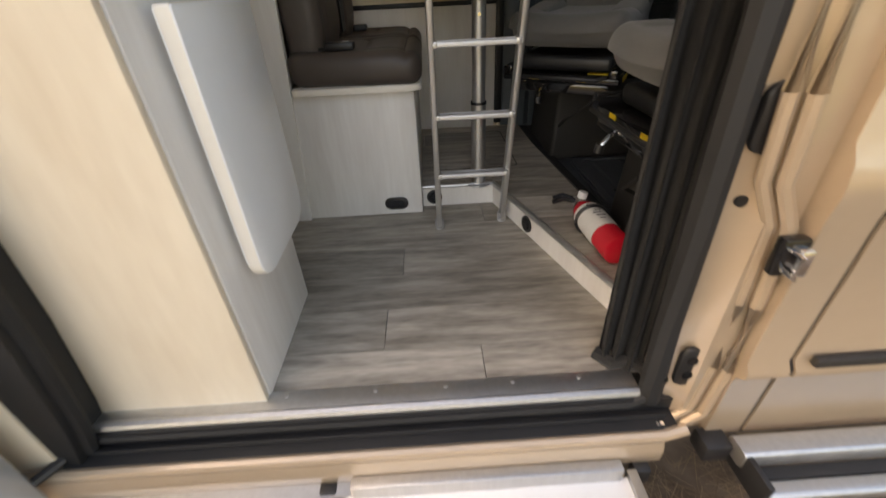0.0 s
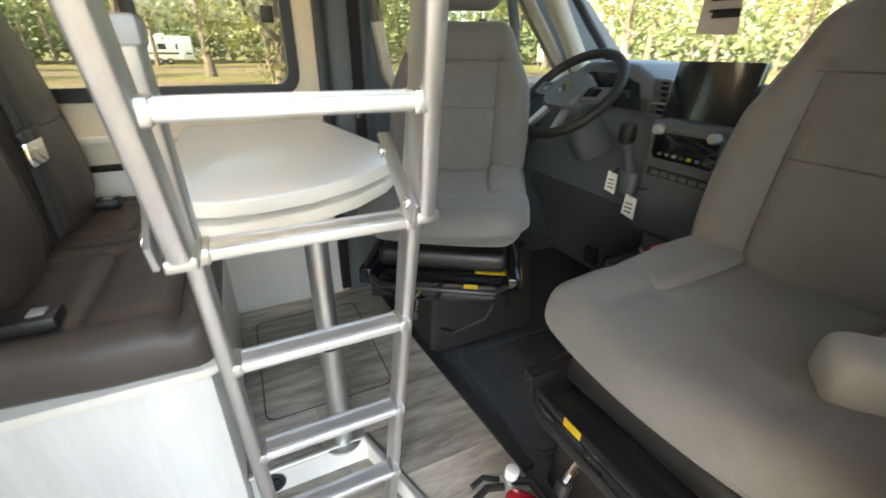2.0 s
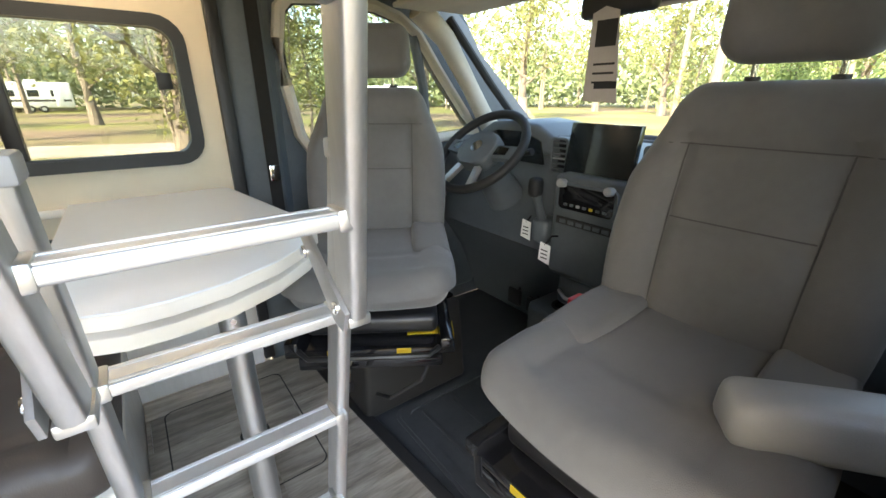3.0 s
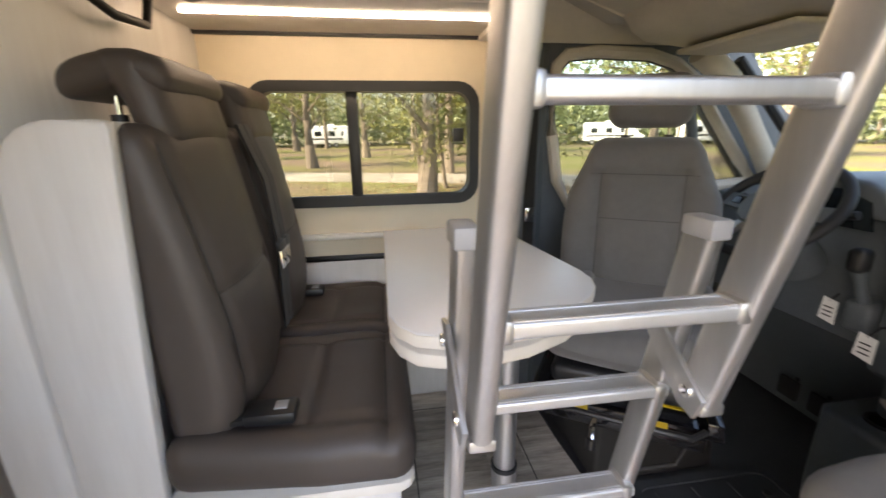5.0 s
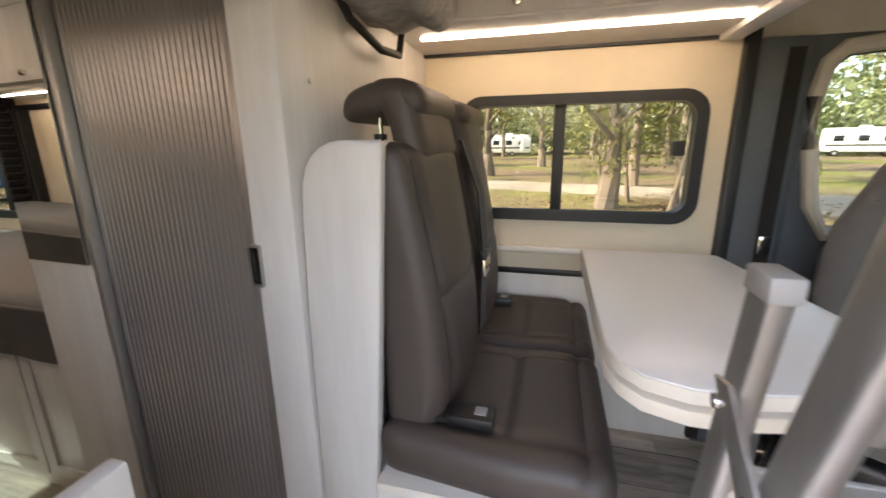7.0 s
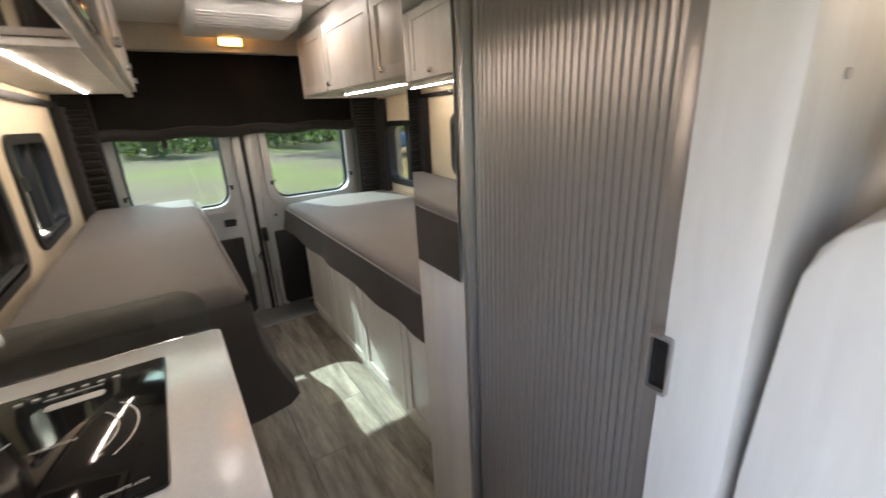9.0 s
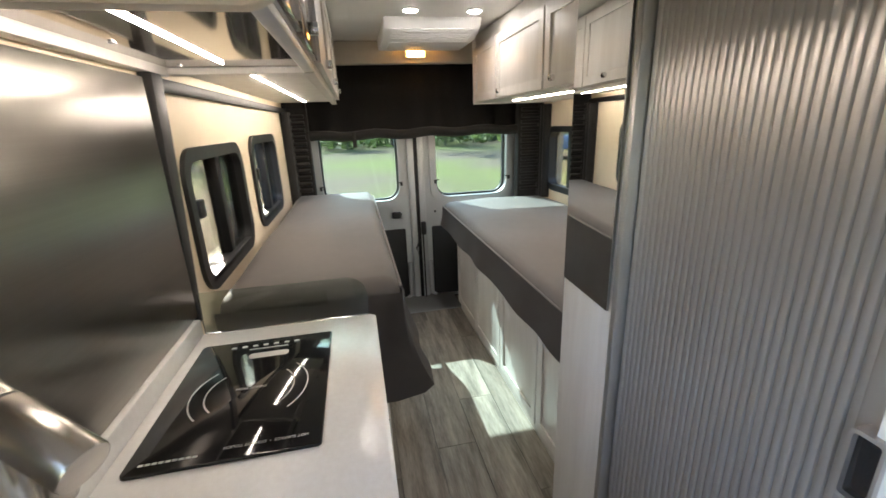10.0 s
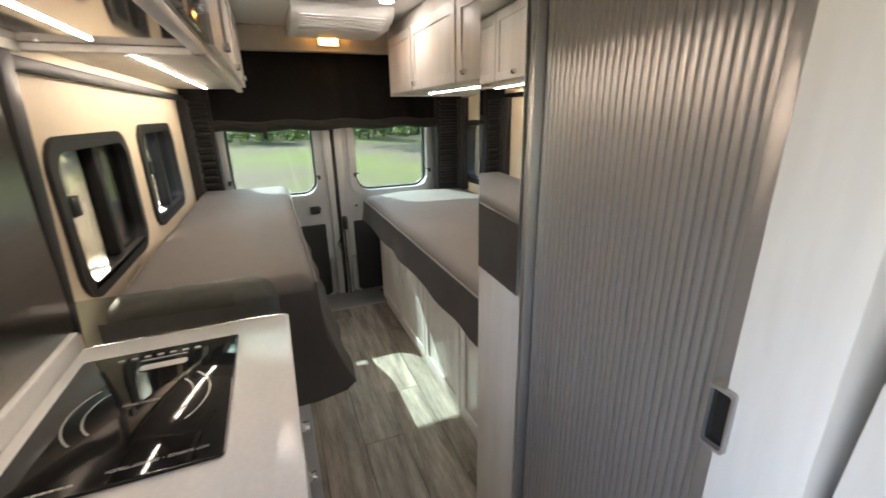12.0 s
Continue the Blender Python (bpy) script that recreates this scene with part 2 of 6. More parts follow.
def cyl(a, b, r, n=16, r2=None, bm=None, soft=0.0):
    """A cylinder or cone from a to b."""
    a, b = Vector(a), Vector(b)
    o = bmesh.new()
    bmesh.ops.create_cone(o, cap_ends=True, segments=n, radius1=r, radius2=r if r2 is None else r2, depth=(b - a).length)
    if soft:
        rim = [e for e in o.edges if len(e.link_faces) == 2 and any(len(f.verts) > 4 for f in e.link_faces)]
        bmesh.ops.bevel(o, geom=rim, offset=soft, segments=2, profile=0.5, affect="EDGES")
    q = (b - a).to_track_quat("Z", "Y").to_matrix().to_4x4()
    bmesh.ops.transform(o, matrix=Matrix.Translation((a + b) / 2) @ q, verts=o.verts)
    return merge(bm, o)


def tube(points, r, n=10, bm=None, closed=False):
    """A round bar along points."""
    o = bmesh.new()
    p = [Vector(q) for q in points]
    rings = []
    for i, c in enumerate(p):
        d = (p[(i + 1) % len(p)] - p[i - 1]) if closed else (p[min(i + 1, len(p) - 1)] - p[max(i - 1, 0)])
        q = d.to_track_quat("Z", "Y").to_matrix()
        rad = r[i] if isinstance(r, (list, tuple)) else r
        rings.append([o.verts.new(c + q @ Vector((rad * math.cos(2 * math.pi * k / n), rad * math.sin(2 * math.pi * k / n), 0))) for k in range(n)])
    for i in range(len(p) - (0 if closed else 1)):
        a, b = rings[i], rings[(i + 1) % len(p)]
        for k in range(n):
            o.faces.new((a[k], a[(k + 1) % n], b[(k + 1) % n], b[k]))
    if not closed:
        o.faces.new(rings[0])
        o.faces.new(rings[-1])
    return merge(bm, o)


def prism(outline, axis, lo, hi, r=0.0, seg=2, bm=None):
    """A plate: an outline in the plane across an axis, from lo to hi along it."""
    def put(u, v, w):
        return {"x": (w, u, v), "y": (u, w, v), "z": (u, v, w)}[axis]
    o = bmesh.new()
    a, b = [o.verts.new(put(u, v, lo)) for u, v in outline], [o.verts.new(put(u, v, hi)) for u, v in outline]
    f, g = o.faces.new(a), o.faces.new(b)
    n = len(outline)
    for i in range(n):
        o.faces.new((a[i], a[(i + 1) % n], b[(i + 1) % n], b[i]))
    if r:
        bmesh.ops.bevel(o, geom=list({*f.edges, *g.edges}), offset=r, segments=seg, profile=0.5, affect="EDGES")
    return merge(bm, o)


def rounded(u0, v0, u1, v1, r, n=5):
    """The outline of a rectangle with round corners; r is one radius or four, from the corner (u0, v0) round."""
    rs = r if isinstance(r, (list, tuple)) else (r,) * 4
    pts = []
    for k, (cu, cv, su, sv) in enumerate(((u0, v0, 1, 1), (u1, v0, -1, 1), (u1, v1, -1, -1), (u0, v1, 1, -1))):
        for i in range(n + 1):
            a = math.pi + k * math.pi / 2 + i * math.pi / 2 / n
            pts.append((cu + su * rs[k] + rs[k] * math.cos(a), cv + sv * rs[k] + rs[k] * math.sin(a)))
    return pts


def ring(outer, inner, axis, lo, hi, bm=None):
    """A frame between two outlines with as many points, from lo to hi along an axis."""
    def put(u, v, w):
        return {"x": (w, u, v), "y": (u, w, v), "z": (u, v, w)}[axis]
    o = bmesh.new()
    vs = [[o.verts.new(put(u, v, w)) for u, v in line] for line in (outer, inner) for w in (lo, hi)]
    n = len(outer)
    for a, b in ((0, 1), (1, 3), (3, 2), (2, 0)):
        for i in range(n):
            o.faces.new((vs[a][i], vs[a][(i + 1) % n], vs[b][(i + 1) % n], vs[b][i]))
    return merge(bm, o)


def wall(axis, lo, hi, u0, u1, v0, v1, holes=()):
    """A thick wall across an axis with rectangular openings (u0, v0, u1, v1) through it."""
    def put(u, v, w):
        return {"x": (w, u, v), "y": (u, w, v), "z": (u, v, w)}[axis]
    us = sorted({u0, u1, *[h[0] for h in holes], *[h[2] for h in holes]})
    vs = sorted({v0, v1, *[h[1] for h in holes], *[h[3] for h in holes]})
    us, vs = [u for u in us if u0 <= u <= u1], [v for v in vs if v0 <= v <= v1]

    def full(i, j):
        if not (0 <= i < len(us) - 1 and 0 <= j < len(vs) - 1):
            return False
        u, v = (us[i] + us[i + 1]) / 2, (vs[j] + vs[j + 1]) / 2
        return not any(h[0] < u < h[2] and h[1] < v < h[3] for h in holes)
    o = bmesh.new()

    def quad(*c):
        o.faces.new([o.verts.new(put(*p)) for p in c])
    for i in range(len(us) - 1):
        for j in range(len(vs) - 1):
            if not full(i, j):
                continue
            a, b, c, d = us[i], us[i + 1], vs[j], vs[j + 1]
            for w in (lo, hi):
                quad((a, c, w), (b, c, w), (b, d, w), (a, d, w))
            if not full(i - 1, j):
                quad((a, c, lo), (a, d, lo), (a, d, hi), (a, c, hi))
            if not full(i + 1, j):
                quad((b, c, lo), (b, d, lo), (b, d, hi), (b, c, hi))
            if not full(i, j - 1):
                quad((a, c, lo), (b, c, lo), (b, c, hi), (a, c, hi))
            if not full(i, j + 1):
                quad((a, d, lo), (b, d, lo), (b, d, hi), (a, d, hi))
    bmesh.ops.remove_doubles(o, verts=o.verts, dist=1e-5)
    return o


def snap(bm, pts, axis, out, lift=0.0005):
    """Lays points on the outer skin of a soft pad, seen along an axis."""
    a, b = [i for i in range(3) if i != axis]
    mid = sum(v.co[axis] for v in bm.verts) / len(bm.verts)
    vs = [v.co.copy() for v in bm.verts if (v.co[axis] - mid) * out > 0]
    res = []
    for p in pts:
        near = sorted(vs, key=lambda q: (q[a] - p[a]) ** 2 + (q[b] - p[b]) ** 2)[:5]
        w = [1 / (1e-5 + (q[a] - p[a]) ** 2 + (q[b] - p[b]) ** 2) for q in near]
        c = Vector(p)
        c[axis] = sum(q[axis] * k for q, k in zip(near, w)) / sum(w) + out * lift
        res.append(c)
    return res


def pad(size, r, seg=4, cuts=5, shape=None):
    """A soft cushion: a rounded, finely cut box about its middle, bent by shape(co)."""
    o = bmesh.new()
    bmesh.ops.create_cube(o, size=1)
    for v in o.verts:
        v.co = Vector([v.co[i] * size[i] for i in range(3)])
    bmesh.ops.bevel(o, geom=o.edges[:], offset=r, segments=seg, profile=0.5, affect="EDGES", clamp_overlap=True)
    long = [e for e in o.edges if e.calc_length() > max(size) * 0.3]
    bmesh.ops.subdivide_edges(o, edges=long, cuts=cuts, use_grid_fill=True)
    if shape:
        for v in o.verts:
            v.co = Vector(shape(v.co.copy()))
    return o


# ---- the van's shell ----
FAR, NEAR, ROOF, REAR = 1.86, 0.03, 1.885, -3.42
GROUND = -0.55

g = bmesh.new()
bmesh.ops.create_grid(g, x_segments=40, y_segments=40, size=400)
for v in g.verts:
    v.co.z = GROUND
solid("ground", g, M["ground"], "grassy campground soil with leaf litter and sand", "ground", kind="structure")

W_DRIVER, W_REAR_D = (-0.290, 0.972, 0.488, 1.372), (-3.14, 0.885, -2.50, 1.285)
W_P1, W_P2 = (-2.01, 0.95, -1.475, 1.30), (-2.77, 0.96, -2.22, 1.315)
wall_driver = solid("wall_driver", wall("y", FAR, 1.96, REAR, 0.60, -0.1, ROOF, [W_DRIVER, W_REAR_D]), M["cream"],
                    "cream panelled van side wall with slider windows", "wall", kind="structure")
wall_pass = solid("wall_passenger", wall("y", -0.07, NEAR, REAR, -0.70, -0.1, ROOF, [W_P1, W_P2]), M["cream"],
                  "cream panelled van side wall above the bed", "wall", kind="structure")
solid("wall_door_header", wall("y", -0.07, NEAR, -0.70, 0.70, 1.66, ROOF), M["shell"], "white header above the sliding door opening", "wall", kind="structure")
solid("ceiling", box((REAR, -0.07, ROOF), (0.62, 1.96, 2.02)), M["shell"], "white panelled van ceiling", "ceiling", kind="structure")
solid("floor_base", box((REAR, -0.02, -0.10), (2.2, 1.96, -0.012)), M["black"], "dark subfloor under the planks", "floor", kind="structure")

# step up to the dinette and cab
STEP = [(0.145, 1.037), (0.457, 1.037), (0.745, 0.14), (0.745, 0.06), (0.86, 0.06), (0.80, 0.75), (0.735, 1.5), (0.72, FAR), (0.145, FAR)]
step = thing("raised_floor", "low raised floor with a white riser and wood-look planks", "step", (0.5, 1.0, 0), kind="structure")
part("riser", prism(STEP, "z", -0.012, 0.088, 0.0), M["laminate"], step, "white wood-look riser")
solid("cab_floor", prism([(0.86, 0.06), (2.2, 0.06), (2.2, FAR), (0.72, FAR), (0.735, 1.5), (0.80, 0.75)], "z", -0.012, 0.085), M["cabfloor"],
      "dark moulded rubber cab floor", "floor", kind="structure")
nose = tube([(0.457, 1.035, 0.094), (0.60, 0.59, 0.094), (0.735, 0.17, 0.094)], 0.011, 8)
part("nosing", nose, M["alu"], step, "brushed aluminium edge strip")
part("nosing", tube([(0.145, 1.035, 0.094), (0.30, 1.035, 0.094), (0.457, 1.035, 0.094)], 0.009, 8), M["alu"], step, "brushed aluminium edge strip")
for c, d in (((0.196, 1.036, 0.045), (0, -1, 0)), ((0.548, 0.748, 0.045), (-0.952, -0.306, 0))):
    c, d = Vector(c), Vector(d)
    vent = thing("round_vent", "small round black floor vent in the riser", "vent", c, group="riser vents")
    part("rim", cyl(c, c + d * 0.006, 0.034, 24, soft=0.002), M["black"], vent)
    part("core", cyl(c + d * 0.006, c + d * 0.008, 0.024, 20), M["gloss_black"], vent)
    side = d.cross(Vector((0, 0, 1)))
    for k in (-0.012, 0, 0.012):
        part("slat", cyl(c + d * 0.009 - side * 0.02 + Vector((0, 0, k)), c + d * 0.009 + side * 0.02 + Vector((0, 0, k)), 0.002, 6), M["black"], vent)


def window(name, x0, z0, x1, z1, y, into, label, split=True, r=0.055):
    """A black-framed slider window in a side wall; into is the way into the room."""
    w = thing(name, label, "window", ((x0 + x1) / 2, y, z0), kind="structure")
    e = 0.024
    part("frame", ring(rounded(x0 - e, z0 - e, x1 + e, z1 + e, r + e), rounded(x0 + 0.012, z0 + 0.012, x1 - 0.012, z1 - 0.012, r), "y",
                       min(y + into * 0.012, y - into * 0.05), max(y + into * 0.012, y - into * 0.05)), M["black"], w, "black aluminium frame")
    mid = (x0 + x1) / 2 - 0.055
    yy = y - into * 0.028
    if split:
        part("mullion", box((mid - 0.02, yy - 0.02, z0 + 0.004), (mid + 0.02, yy + 0.02, z1 - 0.004), 0.003), M["black"], w)
        part("latch", box((x1 - 0.075, y - 0.012, (z0 + z1) / 2 + 0.01), (x1 - 0.035, y + 0.012, (z0 + z1) / 2 + 0.06), 0.004), M["black"], w)
    for a, b, o in ((x0, mid if split else x1, 0.01), (mid, x1, -0.01))[: 2 if split else 1]:
        p = part("pane", box((a + 0.006, yy + o - 0.003, z0 + 0.006), (b - 0.006, yy + o + 0.003, z1 - 0.006)), M["glass"], w, "clear glass pane")
        p.visible_shadow = False
    part("sill", box((x0 + 0.02, y - 0.01, z0 - 0.001), (x1 - 0.02, y + 0.012, z0 + 0.018), 0.003), M["black"], w)
    return w


window("window_1", *W_DRIVER, FAR, -1, "black-framed sliding window above the dinette bench")
window("window_2", *W_REAR_D, FAR, -1, "black-framed sliding window above the bed")
window("window_3", *W_P1, NEAR, 1, "black-framed sliding window beside the bed")
window("window_4", *W_P2, NEAR, 1, "black-framed sliding window near the rear doors")

# black trims round the cream panels
for nm, lo, hi in (("trim", (-0.49, FAR - 0.022, 1.535), (0.585, FAR, 1.56)), ("trim", (0.578, FAR - 0.03, 0.12), (0.618, FAR + 0.02, 1.56)),
                   ("trim", (-0.49, FAR - 0.022, 0.80), (-0.465, FAR, 1.535)), ("trim", (-0.30, FAR - 0.014, 0.735), (0.578, FAR, 0.757)),
                   ("trim", (-3.30, NEAR, 1.455), (-1.41, NEAR + 0.02, 1.485))):
    solid(nm, box(lo, hi, 0.004), M["black"], "narrow black trim strip on the wall panel", "trim", kind="structure")
solid("wall_panel", box((-0.30, FAR - 0.012, 0.10), (0.578, FAR - 0.001, 0.735), 0.003), M["laminate"], "white wood-look lower wall panel", "panel", kind="structure")
solid("belt_rail", box((-0.21, FAR - 0.02, 0.822), (0.36, FAR, 0.846), 0.005), M["edge"], "cream moulded strip with a slot below the window", "trim", kind="structure")

solid("trim", prism([(-1.325, 0.92), (-1.285, 0.92), (-1.345, 1.49), (-1.40, 1.49)], "y", NEAR, NEAR + 0.03, 0.004), M["black"], "black upright trim beside the steel backsplash", "trim", kind="structure")

# ---- rear doors ----
def rear_door(y0, y1, hinge, label):
    d = thing("rear_door", label, "door", (REAR, (y0 + y1) / 2, -0.1), group="rear doors")
    w0, w1 = (0.205, 0.785) if hinge < 0 else (1.045, 1.63)
    part("door_shell", wall("x", REAR - 0.09, REAR, y0, y1, -0.08, ROOF, [(w0, 0.80, w1, 1.42)]), M["silver"], d, "silver painted steel")
    part("window_frame", ring(rounded(w0 - 0.035, 0.765, w1 + 0.035, 1.455, 0.11), rounded(w0 + 0.012, 0.812, w1 - 0.012, 1.408, 0.10), "x", REAR - 0.07, REAR + 0.03),
         M["silver"], d, "rounded silver window surround")
    part("seal", ring(rounded(w0 + 0.004, 0.804, w1 - 0.004, 1.416, 0.10), rounded(w0 + 0.024, 0.824, w1 - 0.024, 1.396, 0.09), "x", REAR - 0.065, REAR - 0.03), M["rubber"], d)
    p = part("pane", box((REAR - 0.05, w0 + 0.005, 0.805), (REAR - 0.044, w1 - 0.005, 1.415)), M["tinted"], d, "tinted privacy glass pane")
    e0, e1 = (y0 + 0.12, y1 - 0.10) if hinge < 0 else (y0 + 0.10, y1 - 0.12)
    part("inset_panel", box((REAR - 0.01, e0, 0.0), (REAR + 0.016, e1, 0.58), 0.01), M["black"], d, "dark lower door panel")
    inner = y1 - 0.03 if hinge < 0 else y0 + 0.03
    part("edge_channel", box((REAR, inner - 0.028, -0.06), (REAR + 0.03, inner + 0.028, 1.5), 0.008), M["silver"], d)
    part("lower_lip", tube([(REAR + 0.02, e0 - 0.02, 0.3), (REAR + 0.02, e0 - 0.02, 0.03), (REAR + 0.02, e0 + 0.04, -0.02), (REAR + 0.02, e1 - 0.04, -0.02), (REAR + 0.02, e1 + 0.02, 0.03), (REAR + 0.02, e1 + 0.02, 0.3)], 0.018, 8), M["silver"], d)
    part("grommet", cyl((REAR + 0.005, inner + hinge * 0.10, 0.70), (REAR + 0.012, inner + hinge * 0.10, 0.70), 0.022, 18), M["silver"], d)
    part("grommet_core", cyl((REAR + 0.012, inner + hinge * 0.10, 0.70), (REAR + 0.016, inner + hinge * 0.10, 0.70), 0.009, 12), M["black"], d)
    for s in (w0, w1):
        part("catch", box((REAR + 0.028, s - 0.008, 0.92), (REAR + 0.055, s + 0.010, 0.95), 0.004), M["black"], d)
        part("catch_arm", tube([(REAR + 0.04, s, 0.94), (REAR + 0.045, s + (0.03 if s == w0 else -0.03), 0.95)], 0.004, 6), M["black"], d)
    return d


dl = rear_door(-0.07, 0.900, -1, "silver rear van door with a rounded window, closed")
dr = rear_door(0.908, 1.96, 1, "silver rear van door with latch, closed")
part("door_seal", tube([(REAR + 0.025, 0.904, -0.05), (REAR + 0.025, 0.904, 0.7), (REAR + 0.025, 0.904, 1.45)], 0.016, 8), M["rubber"], dr)
part("lock_case", box((REAR + 0.02, 0.92, 0.53), (REAR + 0.06, 0.955, 0.63), 0.006), M["black"], dr, "black lock case")
part("lock_rod", tube([(REAR + 0.05, 0.93, 0.53), (REAR + 0.05, 0.93, 0.25), (REAR + 0.05, 0.93, -0.05)], 0.006, 8), M["black"], dr)
part("lock_loop", tube([(REAR + 0.05, 0.905, 0.5), (REAR + 0.07, 0.87, 0.43), (REAR + 0.06, 0.895, 0.35), (REAR + 0.05, 0.915, 0.33)], 0.006, 8), M["black"], dr)
part("number_block", box((REAR + 0.01, 0.70, 0.67), (REAR + 0.03, 0.77, 0.72), 0.006), M["black"], dl)
solid("sill", box((REAR, 0.50, -0.08), (-3.10, 1.16, 0.006), 0.004), M["alu"], "bright aluminium rear door threshold", "sill", kind="structure")


def drape(outline_len, path, z0, z1, amp, waves, thick=0.012):
    """A hanging cloth with folds along a path of two points, from z0 up to z1."""
    a, b = Vector(path[0]), Vector(path[1])
    d = (b - a).normalized()
    nrm = Vector((-d.y, d.x))
    o = bmesh.new()
    n = max(24, waves * 10)
    rows = []
    for z in np.linspace(z0, z1, 22):
        line = []
        for i in range(n + 1):
            s = i / n
            c = a.lerp(b, s)
            g = s + 0.05 * math.sin(6.1 * s + 1.3 * z) + 0.025 * math.sin(15 * s - 2.2 * z + 1)
            w = amp * (0.75 + 0.35 * math.sin(5 * s + z * 2)) * math.sin(2 * math.pi * waves * g + 0.7 * math.sin(z * 3))
            w = (w + amp * 0.3 * math.sin(23 * s + 4 * z) + amp * 0.35 * math.sin(11 * z + 7 * s) + amp * 0.2 * math.sin(27 * z - 11 * s)) * (1 - 0.25 * (z - z0) / max(0.01, z1 - z0))
            q = c + nrm * w
            line.append(o.verts.new((q.x, q.y, z + 0.006 * math.sin(9 * s) * (1 if z == z0 else 0))))
        rows.append(line)
    for r0, r1 in zip(rows, rows[1:]):
        for i in range(n):
            o.faces.new((r0[i], r0[i + 1], r1[i + 1], r1[i]))
    bmesh.ops.solidify(o, geom=o.faces[:], thickness=thick)
    return o


val = thing("rear_curtain", "black fabric curtain rolled up above the rear doors", "curtain", (-3.30, 0.92, 1.28))
part("cloth", drape(1, ((-3.31, 0.18), (-3.31, 1.66)), 1.30, 1.77, 0.012, 7), M["fabric_black"], val)
part("roll", tube([(-3.30, 0.14 + 0.08 * i, 1.30 + 0.008 * math.sin(i * 1.3)) for i in range(20)], 0.034, 10), M["fabric_black"], val)
part("tie", box((-3.265, 0.46, 1.22), (-3.258, 0.485, 1.32), 0.002), M["fabric_black"], val)
for y0, y1, sgn in ((NEAR, 0.18, 1), (1.66, FAR, -1)):
    c = thing("pleated_curtain", "black pleated blind folded at the rear corner", "curtain", (-3.30, (y0 + y1) / 2, 0.8), group="corner blinds")
    part("backing", box((-3.335, y0, 0.78), (-3.26, y1, 1.77), 0.006), M["fabric_black"], c)
    for k in range(14):
        z = 0.86 + 0.044 * k
        part("pleat", cyl((-3.255, y0 + 0.02, z), (-3.255, y1 - 0.02, z), 0.014, 8), M["fabric_black"], c)
    for k in range(3):
        part("side_fold", cyl((-3.26 + 0.05 * k, NEAR + 0.02 if sgn > 0 else FAR - 0.02, 0.8), (-3.26 + 0.05 * k, NEAR + 0.02 if sgn > 0 else FAR - 0.02, 1.46), 0.03, 10), M["fabric_black"], c)

solid("wall_rear_header", box((-3.34, NEAR, 1.745), (-3.25, FAR, ROOF - 0.002), 0.01), M["headliner"], "beige header above the rear doors", "wall", kind="structure")
am = thing("amber_lamp", "small lit amber courtesy lamp on the rear header", "lamp", (-3.23, 0.92, 1.77))
part("housing", box((-3.252, 0.85, 1.775), (-3.225, 0.99, 1.825), 0.008), M["white"], am)
part("lens", box((-3.227, 0.863, 1.780), (-3.215, 0.977, 1.820), 0.005), M["amber"], am, "glowing amber lens")

# ---- ceiling fittings ----
ac = thing("air_conditioner", "white ceiling air conditioner with louvred front", "air conditioner", (-2.90, 0.94, 1.80))
part("housing", prism([(-3.18, ROOF - 0.001), (-3.16, 1.812), (-3.10, 1.80), (-2.76, 1.80), (-2.65, 1.843), (-2.62, ROOF - 0.001)], "y", 0.67, 1.19, 0.008), M["white"], ac)
for k in range(5):
    part("louvre", box((-2.755 + 0.021 * k, 0.71, 1.801 + 0.0082 * k), (-2.745 + 0.021 * k, 1.15, 1.809 + 0.0082 * k), 0.002), M["white"], ac)
part("front_panel", box((-3.06, 0.71, 1.792), (-2.78, 1.15, 1.802), 0.004), M["white"], ac)
for y in (0.79, 1.107):
    s = thing("ceiling_spot", "round recessed ceiling spot lamp, lit", "lamp", (-2.48, y, ROOF), group="ceiling spots")
    part("bezel", cyl((-2.48, y, ROOF - 0.008), (-2.48, y, ROOF + 0.002), 0.042, 24, soft=0.003), M["white"], s)
    part("lens", cyl((-2.48, y, ROOF - 0.010), (-2.48, y, ROOF - 0.006), 0.032, 20), M["led_cool"], s, "glowing white lens")


# ---- galley ----
GX0, GX1 = -1.278, -0.242
gal = thing("galley_cabinet", "light wood galley cabinet by the sliding door", "cabinet", (-0.8, 0.26, 0))
part("end_panel", box((GX1 - 0.017, 0.053, 0), (GX1, 0.456, 1.02), 0.003), M["laminate"], gal, "white wood-look end panel")
part("door_side_panel", box((-0.70, 0.034, 0), (GX1 - 0.003, 0.052, 1.87), 0.003), M["maple"], gal, "pale maple panel facing outside")
part("front_panel", box((GX0 + 0.01, 0.445, 0.06), (GX1 - 0.018, 0.456, 0.878), 0.002), M["laminate"], gal)
part("rear_panel", box((GX0 + 0.01, 0.053, 0), (GX0 + 0.025, 0.444, 0.878), 0.002), M["laminate"], gal)
for k in range(2):
    x0, x1 = GX0 + 0.02 + 0.50 * k, GX0 + 0.51 + 0.50 * k
    d = part("drawer_front", box((x0 + 0.006, 0.456, 0.10), (x1 - 0.006, 0.468, 0.84), 0.004), M["laminate"], gal)
    for z in (0.30, 0.46, 0.62):
        part("knob", cyl((x0 + 0.06, 0.468, z), (x0 + 0.06, 0.490, z), 0.012, 14, soft=0.003), M["chrome"], d, "chrome push knob")
PY0, PY1, PZ0 = 0.21, 0.36, 0.885
plate = thing("black_socket_plate", "black power socket plate on the galley end", "socket", (GX1, 0.34, 0.90))
